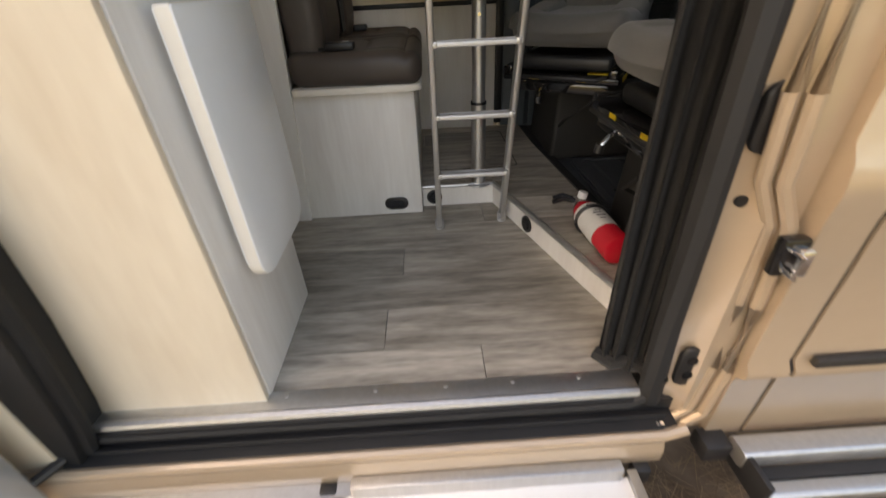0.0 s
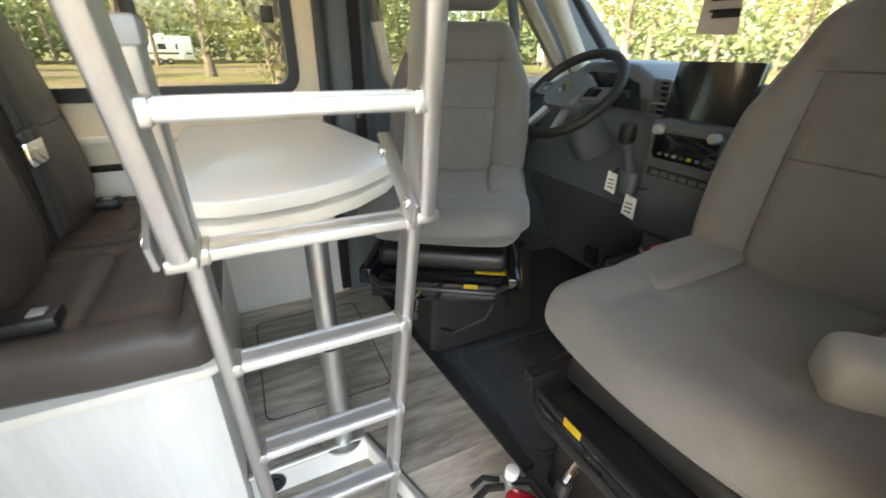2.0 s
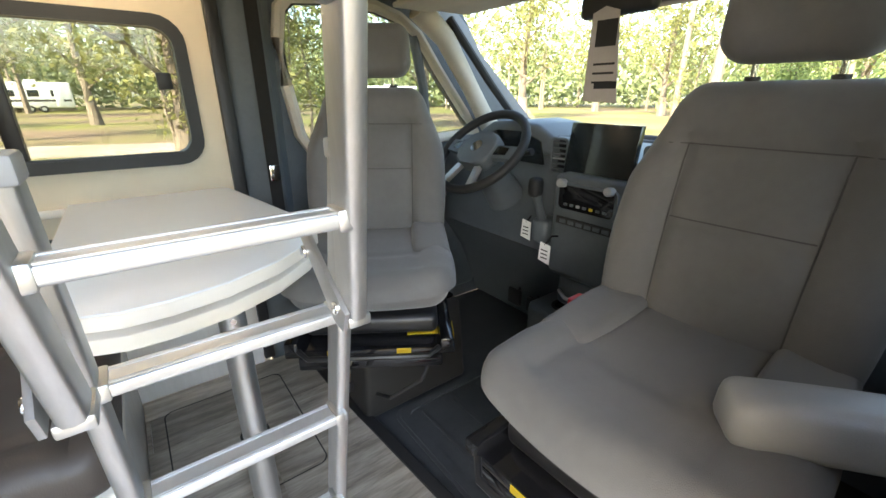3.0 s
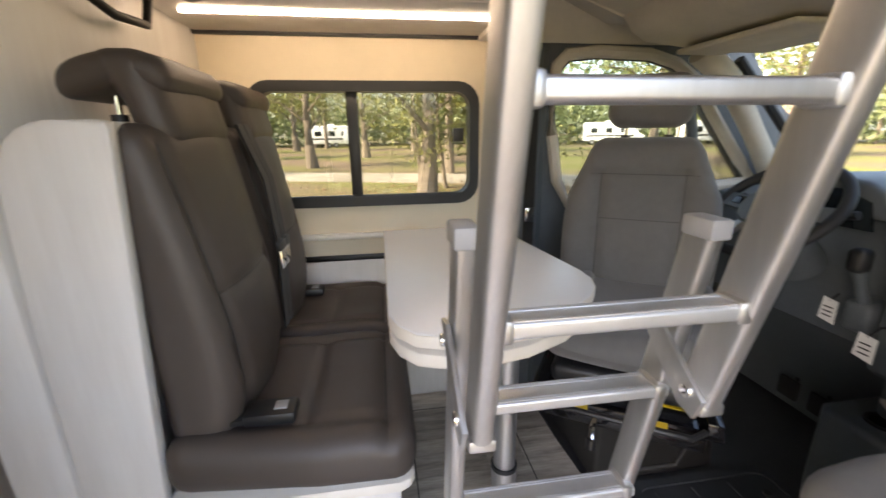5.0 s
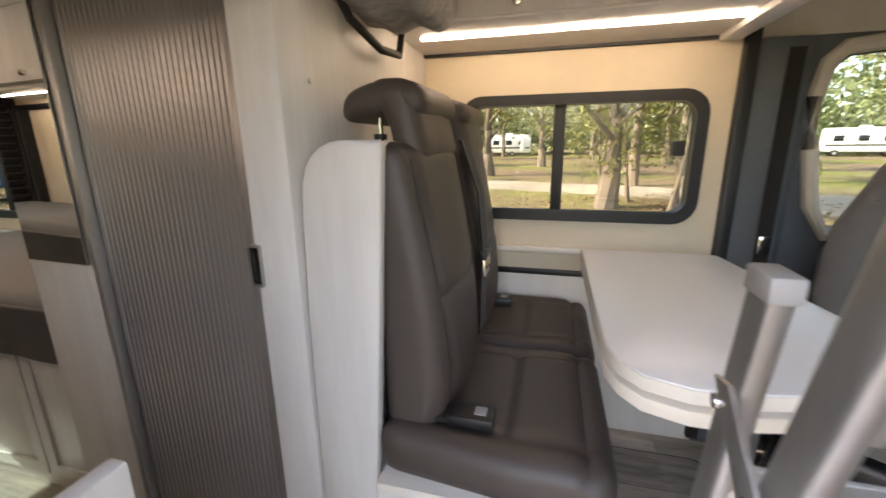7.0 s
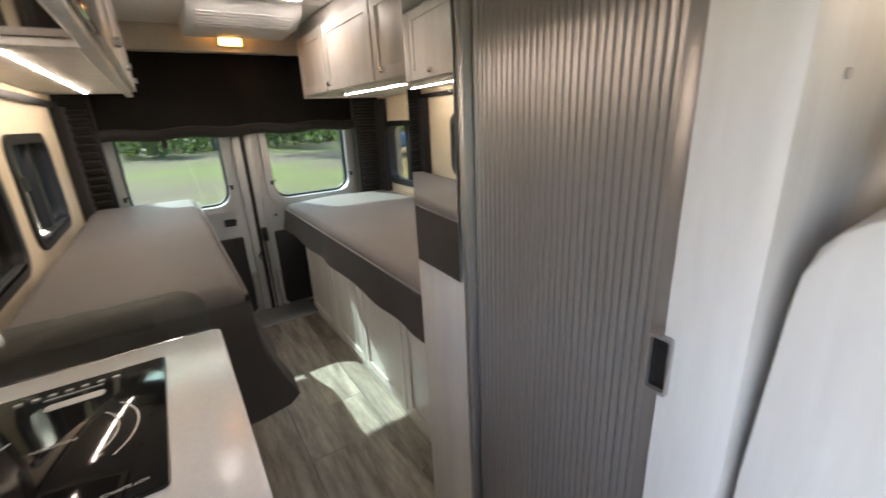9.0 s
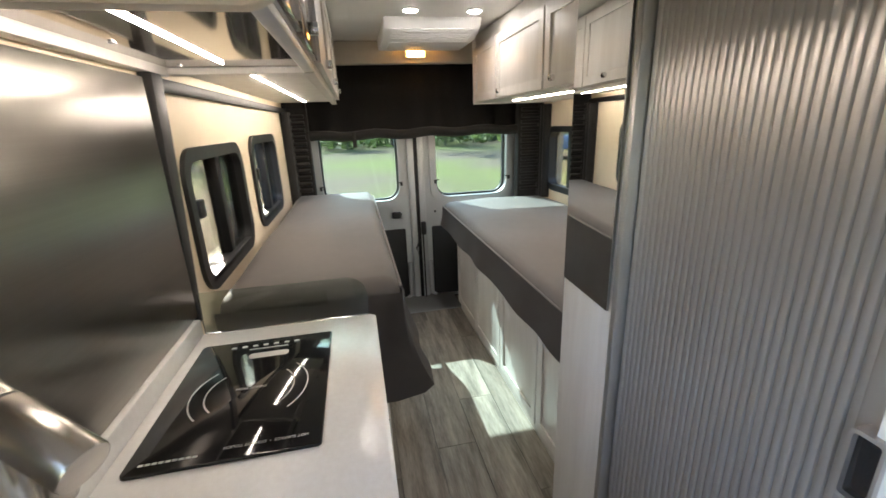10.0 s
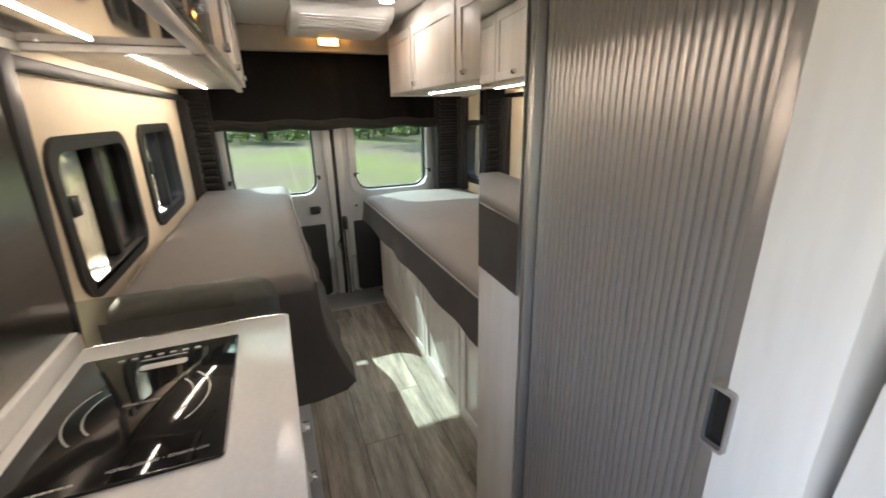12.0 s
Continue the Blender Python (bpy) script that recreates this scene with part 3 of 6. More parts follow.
part("plate", box((GX1, PY0, PZ0), (GX1 + 0.012, PY1, PZ0 + 0.113), 0.006), M["black"], plate)
for y in (PY0 + 0.055, PY1 - 0.055):
    part("socket", box((GX1 + 0.012, y - 0.022, PZ0 + 0.03), (GX1 + 0.015, y + 0.022, PZ0 + 0.08), 0.003), M["gloss_black"], plate)

top = thing("worktop", "white quartz worktop with raised back edge", "worktop", (-0.8, 0.26, 0.88))
part("slab", prism(rounded(GX0, 0.053, GX1 - 0.018, 0.478, (0.004, 0.02, 0.02, 0.012)), "z", 0.88, 0.90, 0.003), M["quartz"], top)
part("upstand", box((GX0, 0.053, 0.90), (GX1 - 0.05, 0.072, 0.942), 0.004), M["quartz"], top)
hob = thing("induction_hob", "black glass single induction hob set in the worktop", "hob", (-1.02, 0.235, 0.90))
HX, HY = -1.019, 0.235
part("glass_top", prism(rounded(-1.201, 0.097, -0.837, 0.373, 0.006), "z", 0.9005, 0.906, 0.001), M["gloss_black"], hob)
ink = shader("grey print", (0.55, 0.55, 0.53), 0.4)


def arc(c, r, a0, a1, w):
    o = bmesh.new()
    n = 24
    vs = [[o.verts.new((c[0] + (r + s) * math.cos(a0 + (a1 - a0) * i / n), c[1] + (r + s) * math.sin(a0 + (a1 - a0) * i / n), 0.9064)) for i in range(n + 1)] for s in (0, w)]
    for i in range(n):
        o.faces.new((vs[0][i], vs[0][i + 1], vs[1][i + 1], vs[1][i]))
    return o


for r in (0.075, 0.10):
    for s in (0, math.pi):
        part("ring_mark", arc((HX + 0.01, HY), r, s + math.pi / 2 - 0.75, s + math.pi / 2 + 0.75, 0.0025), ink, hob)


def text(body, size, m, parent, name="lettering"):
    cu = bpy.data.curves.new(name, "FONT")
    cu.body, cu.size, cu.align_x, cu.align_y, cu.extrude = body, size, "CENTER", "CENTER", 0.0002
    ob = bpy.data.objects.new(name, cu)
    me = bpy.data.meshes.new_from_object(ob)
    bpy.data.objects.remove(ob)
    me.materials.clear()
    me.materials.append(ink)
    root = parent
    while root.parent:
        root = root.parent
    me.transform(Matrix.Translation(-HOME.get(root.name, Vector((0, 0, 0)))) @ m)
    ob = new(name, me)
    ob.parent = parent
    return ob


text("INDUCTION", 0.0095, pose(HX + 0.005, HY, 0.9066, 0, 0, -90), hob)
text("HOT SURFACE  \u2022  DO NOT TOUCH", 0.0078, pose(-0.862, 0.290, 0.9066, 0, 0, -90), hob)
part("logo_mark", prism(rounded(-1.142, 0.205, -1.122, 0.285, 0.008), "z", 0.906, 0.9065), ink, hob, "plain pale maker's mark")
for i in range(7):
    part("control_mark", box((-1.180, 0.16 + 0.022 * i, 0.906), (-1.174, 0.170 + 0.022 * i, 0.9065)), ink, hob)
part("control_mark", box((-1.163, 0.20, 0.906), (-1.1605, 0.28, 0.9065)), ink, hob)
for i in range(9):
    part("caption_bar", box((-0.857, 0.115 + 0.009 * i, 0.906), (-0.853, 0.122 + 0.009 * i, 0.9065)), ink, hob)

sp = thing("splash_guard", "low smoked glass splash guard behind the hob", "glass panel", (GX0, 0.26, 0.9))
part("pane", prism(rounded(0.074, 0.90, 0.462, 1.005, (0.002, 0.002, 0.05, 0.004)), "x", GX0 - 0.006, GX0 - 0.0005, 0.001), M["counter_glass"], sp)
bs = thing("steel_backsplash", "brushed stainless steel sheet behind the worktop", "backsplash", (-0.8, 0.055, 0.942))
part("sheet", box((GX0 - 0.02, NEAR + 0.025, 0.942), (GX1 - 0.01, NEAR + 0.030, 1.475), 0.002), M["steel"], bs)

tap = thing("kitchen_tap", "brushed nickel pull-out kitchen tap with thick spout", "tap", (-0.70, 0.105, 0.90))
part("base", cyl((-0.69, 0.108, 0.90), (-0.69, 0.108, 0.912), 0.030, 28, soft=0.003), M["nickel"], tap)
part("body", cyl((-0.69, 0.108, 0.912), (-0.712, 0.085, 1.13), 0.021, 28, soft=0.003), M["nickel"], tap)
A, B = Vector((-0.722, 0.060, 1.155)), Vector((-0.655, 0.200, 1.078))
part("spout", cyl(A, A.lerp(B, 0.42), 0.0225, 32, soft=0.003), M["nickel"], tap)
part("spray_head", cyl(A.lerp(B, 0.43), B, 0.0245, 32, soft=0.004), M["nickel"], tap, "pull-out spray head")
part("joint_ring", cyl(A.lerp(B, 0.40), A.lerp(B, 0.45), 0.022, 32), M["black"], tap)
part("nozzle", cyl(B + Vector((-0.012, -0.03, -0.005)), B + Vector((-0.025, -0.045, -0.045)), 0.013, 18, soft=0.002), M["nickel"], tap)

leaf = thing("folding_leaf", "white fold-down table leaf hanging from the galley end", "table leaf", (-0.21, 0.32, 0.31))
LEAF = rounded(0.112, 0.31, 0.448, 0.842, (0.055, 0.06, 0.006, 0.006))
part("board", prism(LEAF, "x", -0.214, -0.184, 0.003), M["tabletop"], leaf)
part("edging", ring([(0.28 + (u - 0.28) * 1.006, 0.576 + (v - 0.576) * 1.004) for u, v in LEAF], [(0.28 + (u - 0.28) * 0.97, 0.576 + (v - 0.576) * 0.98) for u, v in LEAF], "x", -0.211, -0.187), M["edge"], leaf, "cream edge banding")
part("hinge", box((GX1, 0.18, 0.70), (-0.214, 0.42, 0.726), 0.002), M["alu"], leaf)

# ---- upper cabinets ----
def shaker(name, x0, x1, z0, z1, y, face, parent, knob=None):
    """A framed cabinet door facing along y."""
    d = part(name, box((x0, min(y, y + face * 0.012), z0), (x1, max(y, y + face * 0.012), z1), 0.002), M["laminate"], parent)
    a, b = y + face * 0.012, y + face * 0.019
    w = 0.045
    part("door_frame", ring([(x0, z0), (x1, z0), (x1, z1), (x0, z1)], [(x0 + w, z0 + w), (x1 - w, z0 + w), (x1 - w, z1 - w), (x0 + w, z1 - w)], "y", min(a, b), max(a, b)), M["laminate"], d)
    if knob:
        c = Vector((knob[0], b, knob[1]))
        part("latch", cyl(c, c + Vector((0, face * 0.02, 0)), 0.013, 18, soft=0.003), M["chrome"], d, "chrome push latch")
    return d


ud = thing("upper_cabinet", "white shaker overhead cabinets above the bed with led strip", "cabinet", (-2.2, 1.6, 1.47))
part("carcass", box((-3.07, 1.285, 1.475), (-1.24, FAR - 0.001, ROOF - 0.004), 0.004), M["laminate"], ud)
part("end_cap", box((-3.082, 1.266, 1.468), (-3.07, FAR - 0.001, ROOF - 0.002), 0.003), M["laminate"], ud)
for x0, x1, k in ((-2.02, -1.72, (-1.925, 1.517)), (-2.62, -2.03, (-2.56, 1.515)), (-3.06, -2.63, None), (-1.71, -1.26, None)):
    shaker("door", x0 + 0.004, x1 - 0.004, 1.482, 1.80, 1.285, -1, ud, k)
part("socket", box((-3.088, 1.30, 1.57), (-3.082, 1.36, 1.68), 0.002), M["black"], ud)
part("led_strip", box((-2.80, 1.435, 1.470), (-1.40, 1.441, 1.475), 0.001), M["led"], ud, "lit warm led strip")

ug = thing("galley_upper_cabinet", "overhead galley cabinet with glossy bronze underside and led strip", "cabinet", (-1.1, 0.2, 1.5))
part("carcass", box((-1.45, NEAR + 0.001, 1.515), (-0.775, 0.385, ROOF - 0.004), 0.006), M["laminate"], ug)
part("underside", box((-1.445, NEAR + 0.03, 1.508), (-0.78, 0.36, 1.5145)), M["dark_acrylic"], ug, "glossy bronze acrylic underside")
part("near_fascia", prism(rounded(NEAR + 0.001, 1.474, 0.417, ROOF - 0.003, (0.004, 0.04, 0.004, 0.004)), "x", -0.775, -0.75, 0.003), M["maple"], ug, "pale wood end fascia with a rounded corner")
part("bottom_rail", box((-1.45, 0.36, 1.496), (-0.776, 0.385, 1.514), 0.003), M["laminate"], ug)
part("back_rail", box((-1.45, NEAR + 0.001, 1.49), (-0.776, NEAR + 0.028, 1.514), 0.003), M["laminate"], ug)
part("divider_rail", box((-1.46, NEAR + 0.03, 1.492), (-1.43, 0.36, 1.5075), 0.003), M["laminate"], ug)
for x0, x1 in ((-1.44, -1.115), (-1.105, -0.785)):
    dd_ = part("door", box((x0, 0.385, 1.52), (x1, 0.398, 1.87), 0.003), M["dark_acrylic"], ug, "glossy bronze door")
    part("latch", cyl(((x0 + x1) / 2, 0.398, 1.56), ((x0 + x1) / 2, 0.416, 1.56), 0.013, 18, soft=0.003), M["chrome"], dd_)
part("led_strip", box((-1.36, 0.195, 1.504), (-0.85, 0.202, 1.508), 0.002), M["led"], ug, "lit warm led strip")
for x in (-1.4, -1.12, -0.86):
    part("screw", cyl((x, 0.10, 1.505), (x, 0.10, 1.5085), 0.006, 10), M["alu"], ug)
ub = thing("bed_upper_cabinet", "white overhead cabinet above the rear bed with led strip", "cabinet", (-2.3, 0.2, 1.5))
part("carcass", box((-3.10, NEAR + 0.001, 1.512), (-1.462, 0.385, ROOF - 0.004), 0.006), M["laminate"], ub)
part("bottom_rail", box((-3.10, 0.355, 1.494), (-1.462, 0.385, 1.511), 0.003), M["laminate"], ub)
for x0, x1 in ((-2.0, -1.47), (-2.54, -2.01), (-3.09, -2.55)):
    shaker("door", x0, x1, 1.52, 1.86, 0.385, 1, ub, ((x0 + x1) / 2, 1.55))
part("led_strip", box((-3.02, 0.201, 1.508), (-1.62, 0.208, 1.512), 0.002), M["led"], ub, "lit warm led strip")

uf = thing("dinette_upper_cabinet", "white overhead cabinet above the dinette with led strip", "cabinet", (0.05, 1.6, 1.54))
part("carcass", box((-0.445, 1.462, 1.545), (0.56, FAR - 0.001, ROOF - 0.004), 0.004), M["laminate"], uf)
for x0, x1 in ((-0.43, 0.114), (0.122, 0.55)):
    shaker("door", x0, x1, 1.55, 1.87, 1.462, -1, uf, ((x0 + x1) / 2 + (0.08 if x0 < 0 else 0), 1.575))
part("led_strip", box((-0.38, 1.592, 1.535), (0.50, 1.600, 1.545), 0.002), M["led_dinette"], uf, "lit warm led strip")
part("end_bracket", box((0.50, 1.46, 1.525), (0.56, FAR - 0.03, 1.544), 0.004), M["laminate"], uf)

# ---- bathroom ----
YB = 0.98
bath = thing("bathroom_wall", "white wood-look bathroom walls with a doorway", "wall", (-0.85, YB, 0), kind="structure")
part("front_panel", box((-1.236, YB, 0), (-1.004, YB + 0.03, ROOF - 0.002), 0.003), M["laminate"], bath)
part("header_panel", box((-1.004, YB + 0.001, 1.81), (-0.55, YB + 0.03, ROOF - 0.002), 0.002), M["laminate"], bath)
part("rear_panel", box((-1.236, YB + 0.031, 0), (-1.20, FAR - 0.001, ROOF - 0.002), 0.002), M["laminate"], bath)
part("corner_post", prism([(-0.548, YB - 0.012), (-0.470, YB - 0.015), (-0.455, YB - 0.008), (-0.448, YB + 0.01), (-0.448, FAR - 0.001), (-0.49, FAR - 0.001), (-0.49, YB + 0.05), (-0.548, YB + 0.05)], "z", 0, ROOF - 0.002), M["laminate"], bath)
for z in (1.355, 0.5):
    part("screw", cyl((-0.449, YB + 0.08, z), (-0.444, YB + 0.08, z), 0.006, 10), M["alu"], bath)
tam = thing("tambour_door", "grey ribbed tambour bathroom door, closed, with black pull", "door", (-0.8, YB + 0.02, 0))
x, w = -0.988, 0.0142
while x < -0.585:
    part("slat", prism([(x, YB + 0.022), (x + 0.0005, YB + 0.0125), (x + 0.0022, YB + 0.0100), (x + 0.005, YB + 0.0093), (x + w - 0.005, YB + 0.0093), (x + w - 0.0022, YB + 0.0100), (x + w - 0.0005, YB + 0.0125), (x + w, YB + 0.022)], "z", 0.01, 1.81), M["tambour"], tam)
    x += w
part("lead_rail", box((-0.578, YB + 0.004, 0.01), (-0.549, YB + 0.03, 1.81), 0.004), M["tambour"], tam)
part("pull_plate", ring(rounded(-0.566, 0.946, -0.533, 1.036, 0.005), rounded(-0.5625, 0.951, -0.5365, 1.031, 0.004), "y", YB - 0.020, YB + 0.008), M["tambour"], tam, "dark metal flush pull")
part("pull_recess", box((-0.5625, YB - 0.013, 0.951), (-0.5365, YB + 0.004, 1.031), 0.002), M["gloss_black"], tam)
mir = thing("mirror", "frameless tall mirror on the bathroom wall", "mirror", (-1.11, YB - 0.01, 0.96))
part("glass", prism([(-1.225, YB - 0.0065), (-1.013, YB - 0.0195), (-1.013, YB - 0.0135), (-1.225, YB - 0.0005)], "z", 0.964, 1.84, 0.0), M["mirror"], mir)
part("edge_strip", box((-1.006, YB - 0.014, 0.02), (-0.989, YB + 0.02, ROOF - 0.01), 0.003), M["alu"], bath)

# ---- beds ----
def cabinet_run(x0, x1, y, n, label):
    c = thing("bed_cabinet", label, "cabinet", ((x0 + x1) / 2, y + 0.3, 0))
    part("carcass", box((x0, y + 0.014, 0), (x1, FAR - 0.002, 0.60), 0.003), M["laminate"], c)
    w = (x1 - x0) / n
    for i in range(n):
        shaker("door", x0 + i * w + 0.005, x0 + (i + 1) * w - 0.005, 0.07, 0.585, y + 0.014, -1, c)
    return c


cabinet_run(-3.08, -1.24, 1.135, 4, "white shaker cabinets under the rear bed")


def rear_bed(name, x0, x1, y0, y1, z0, z1, out, drop, label):
    """A mattress in a fitted cover; out is the aisle side, drop how far the skirt hangs at the two ends and flares."""
    b = thing(name, label, "bed", ((x0 + x1) / 2, (y0 + y1) / 2, z0))
    cx, cy, cz = (x0 + x1) / 2, (y0 + y1) / 2, (z0 + z1) / 2

    def shape(v):
        n1 = noise.noise(Vector((v.x * 2.1, v.y * 2.5, 3.0)))
        v.z += 0.014 * n1 + (0.016 * (1 - (2 * v.y / (y1 - y0)) ** 2) if v.z > 0 else 0)
        return (v.x + cx, v.y + cy + 0.006 * noise.noise(Vector((v.x * 5, v.z * 4, 1))), v.z + cz)
    part("mattress", pad((x1 - x0, y1 - y0, z1 - z0), 0.045, 4, 16, shape), M["cover"], b)
    o = bmesh.new()
    n, rows = 70, 8
    ye = y1 if out > 0 else y0
    line0 = [(x0 + (x1 - x0) * i / n, ye, i / n, (0, out)) for i in range(n + 1)]
    line0 += [(x1 + 0.004, ye - out * (y1 - y0) * k / 14, 1, (0.6, 0.6 * out) if k == 0 else (1, 0)) for k in range(0, 15)]
    grid = []
    for j in range(rows + 1):
        f = j / rows
        line = []
        for i, (x, y, s, nrm) in enumerate(line0):
            d = (drop[0] + (drop[1] - drop[0]) * s) * f
            off = 0.004 + drop[2] * f * f + 0.006 * f * math.sin(i * 0.40 + 0.8 * math.sin(i * 0.21))
            line.append(o.verts.new((x + nrm[0] * off * 0.6, y + nrm[1] * off, z1 - 0.035 - d + 0.002 * f * math.sin(i * 0.3))))
        grid.append(line)
    for a, c in zip(grid, grid[1:]):
        for i in range(len(line0) - 1):
            o.faces.new((a[i], a[i + 1], c[i + 1], c[i]))
    bmesh.ops.solidify(o, geom=o.faces[:], thickness=0.006)
    part("skirt", o, M["cover"], b)
    part("piping", tube([(x0 + 0.03 + (x1 - x0 - 0.06) * i / 12, ye + out * 0.003, z1 - 0.03) for i in range(13)], 0.005, 6), M["cover"], b)
    return b


rear_bed("single_bed", -3.24, -1.245, 1.068, 1.848, 0.605, 0.80, -1, (0.13, 0.15, 0.02), "single bed under a fitted taupe cover, driver side")
rear_bed("single_bed", -3.24, -1.44, 0.045, 0.562, 0.70, 0.918, 1, (0.42, 0.34, 0.085), "single bed under a draped taupe cover beside the galley")
solid("bed_support", box((-3.22, 0.05, 0), (-1.48, 0.50, 0.70), 0.004), M["laminate"], "white base under the draped bed", "bed base")

# ---- dinette bench ----
bench = thing("dinette_bench", "two-seat bench in dark brown vinyl on a white base", "bench", (-0.1, 1.4, 0))
part("base", box((-0.344, 0.980, 0), (0.143, FAR - 0.014, 0.520), 0.004), M["laminate"], bench, "white wood-look base box")
part("base_lip", prism(rounded(-0.295, 0.935, 0.172, FAR - 0.014, (0.01, 0.03, 0.01, 0.004)), "z", 0.520, 0.542, 0.005), M["edge"], bench, "rounded cream lip")
part("end_shell", prism([(-0.445, 0.0), (-0.345, 0.0), (-0.30, 0.60), (-0.260, 1.225), (-0.263, 1.234), (-0.270, 1.238), (-0.34, 1.238), (-0.362, 1.235), (-0.383, 1.226), (-0.400, 1.212), (-0.413, 1.193), (-0.420, 1.165), (-0.424, 1.12), (-0.434, 0.9)], "y", 0.962, 0.990, 0.006), M["laminate"], bench, "white curved end shell")
part("shell_top", prism([(-0.424, 1.12), (-0.420, 1.165), (-0.413, 1.193), (-0.400, 1.212), (-0.383, 1.226), (-0.362, 1.234), (-0.34, 1.236), (-0.27, 1.236), (-0.27, 1.206), (-0.35, 1.206), (-0.385, 1.19), (-0.40, 1.12)], "y", 0.990, FAR - 0.014), M["laminate"], bench)
part("shell_back", box((-0.424, 0.990, 0), (-0.402, FAR - 0.014, 1.12), 0.0), M["laminate"], bench)


def bench_back(y0, y1):
    cy = (y0 + y1) / 2

    def dent(d, depth, w=0.013):
        return -depth * math.exp(-(d / w) ** 2)

    def waist(z):
        return 0.128 + 0.040 * max(0.0, (z - 0.62) / 0.58) ** 0.7

    def shape(v):
        s = (v.z + 0.34) / 0.68
        bow = 0.056 * math.sin(math.pi * min(1, max(0, s)) ** 0.62)
        lean = -0.02 * s
        side = 0.030 * (1 - (abs(v.y) / ((y1 - y0) / 2)) ** 1.6) - 0.012
        low = -0.020 * max(0.0, 1 - s * 4)
        z = v.z + 0.895
        if v.x > 0.02:
            side += dent(abs(v.y) - waist(z), 0.012) * (z > 0.60) + dent(z - 0.925 - 0.25 * v.y * 0.1, 0.010) * (abs(v.y) < waist(z))
        return (v.x - 0.250 + lean + (bow + side + low if v.x > 0 else 0), v.y + cy, z)
    skin = pad((0.09, y1 - y0 - 0.006, 0.68), 0.04, 4, 34, shape)
    lines = [snap(skin, [(0, cy + k * waist(z), z) for z in np.linspace(0.62, 1.20, 18)], 0, 1) for k in (-1, 1)]
    lines.append(snap(skin, [(0, cy + waist(0.925) * (i / 4 - 1), 0.925) for i in range(9)], 0, 1))
    b = part("backrest", skin, M["leather"], bench, "dark brown stitched vinyl")
    for line in lines:
        part("seam", tube(line, 0.0014, 6), M["seam"], b)

    def head(v):
        s = (v.z + 0.08) / 0.16
        return (v.x - 0.240 + 0.009 * (1 - abs(v.y) / 0.15) - 0.035 * s - (0.05 * max(0, s - 0.45) if v.x < 0 else 0), v.y + cy, v.z + 1.276)
    h = part("headrest", pad((0.072, 0.29, 0.16), 0.034, 4, 6, head), M["leather"], bench, "wraparound headrest")

    def hood(v):
        t = (v.x + 0.09) / 0.18
        return (v.x - 0.299, v.y + cy, v.z + 1.309 + 0.020 * math.sin(math.pi * t) - 0.014 * (1 - t))
    part("headrest_top", pad((0.18, 0.286, 0.062), 0.030, 4, 6, hood), M["leather"], h)
    for dy in (-0.06, 0.06):
        part("post", cyl((-0.335, cy + dy, 1.225), (-0.335, cy + dy, 1.305), 0.006, 10), M["chrome"], h, "chrome headrest post")
        part("post_collar", cyl((-0.335, cy + dy, 1.24), (-0.335, cy + dy, 1.252), 0.014, 12), M["black"], h)

    def seat(v):
        f = (v.x + 0.24) / 0.48
        half = (y1 - y0) / 2
        dish = -0.014 * (1 - (v.y / half) ** 2) * math.sin(math.pi * min(1, max(0, f)))
        nose = -0.012 * max(0, f - 0.75) * 4 if v.z > 0 else 0
        if v.z > 0.03:
            dish += dent(abs(v.y) - 0.150, 0.009) * (v.x < 0.19) + dent(v.x - 0.02, 0.008) * (abs(v.y) < 0.15) + dent(v.x - 0.185, 0.009) + 0.004 * noise.noise(Vector((v.x * 9, v.y * 9, cy)))
        return (v.x - 0.062, v.y + cy + (0.0 if cy > 1.4 else min(0, v.y) * 0.33 * (0.6 + 0.4 * min(1, max(0, (v.x + 0.2) / 0.25)))), v.z + 0.602 + (dish + nose if v.z > 0 else 0) - (0.02 * max(0, v.x) if v.z < 0 else 0))
    skin = pad((0.482, y1 - y0 - 0.004, 0.125), 0.045, 4, 34, seat)
    lines = [snap(skin, [(0.119, cy - 0.19 + 0.38 * i / 10, 0) for i in range(11)], 2, 1)]
    c = part("seat_cushion", skin, M["leather"], bench, "dark brown vinyl cushion")
    for line in lines:
        part("seam", tube(line, 0.0017, 6), M["seam"], c)
    return cy


c1, c2 = bench_back(0.99, 1.41), bench_back(1.415, 1.838)
for cy in (1.418, 1.468):
    b = thing("seat_belt", "black lap and shoulder belt with chrome tongue", "seat belt", (-0.1, cy, 0.66), group="bench belts")
    part("webbing", prism([(-0.220, 1.238), (-0.212, 1.241), (-0.164, 1.10), (-0.150, 0.95), (-0.155, 0.68), (-0.161, 0.68), (-0.156, 0.95), (-0.170, 1.10)], "y", cy - 0.022, cy + 0.022, 0.0), M["fabric_black"], b)
    part("tongue", box((-0.154, cy - 0.025, 0.855), (-0.142, cy + 0.025, 0.915), 0.004), M["chrome"], b, "chrome latch tongue")
    part("tongue_grip", box((-0.157, cy - 0.028, 0.908), (-0.140, cy + 0.028, 0.935), 0.004), M["black"], b)
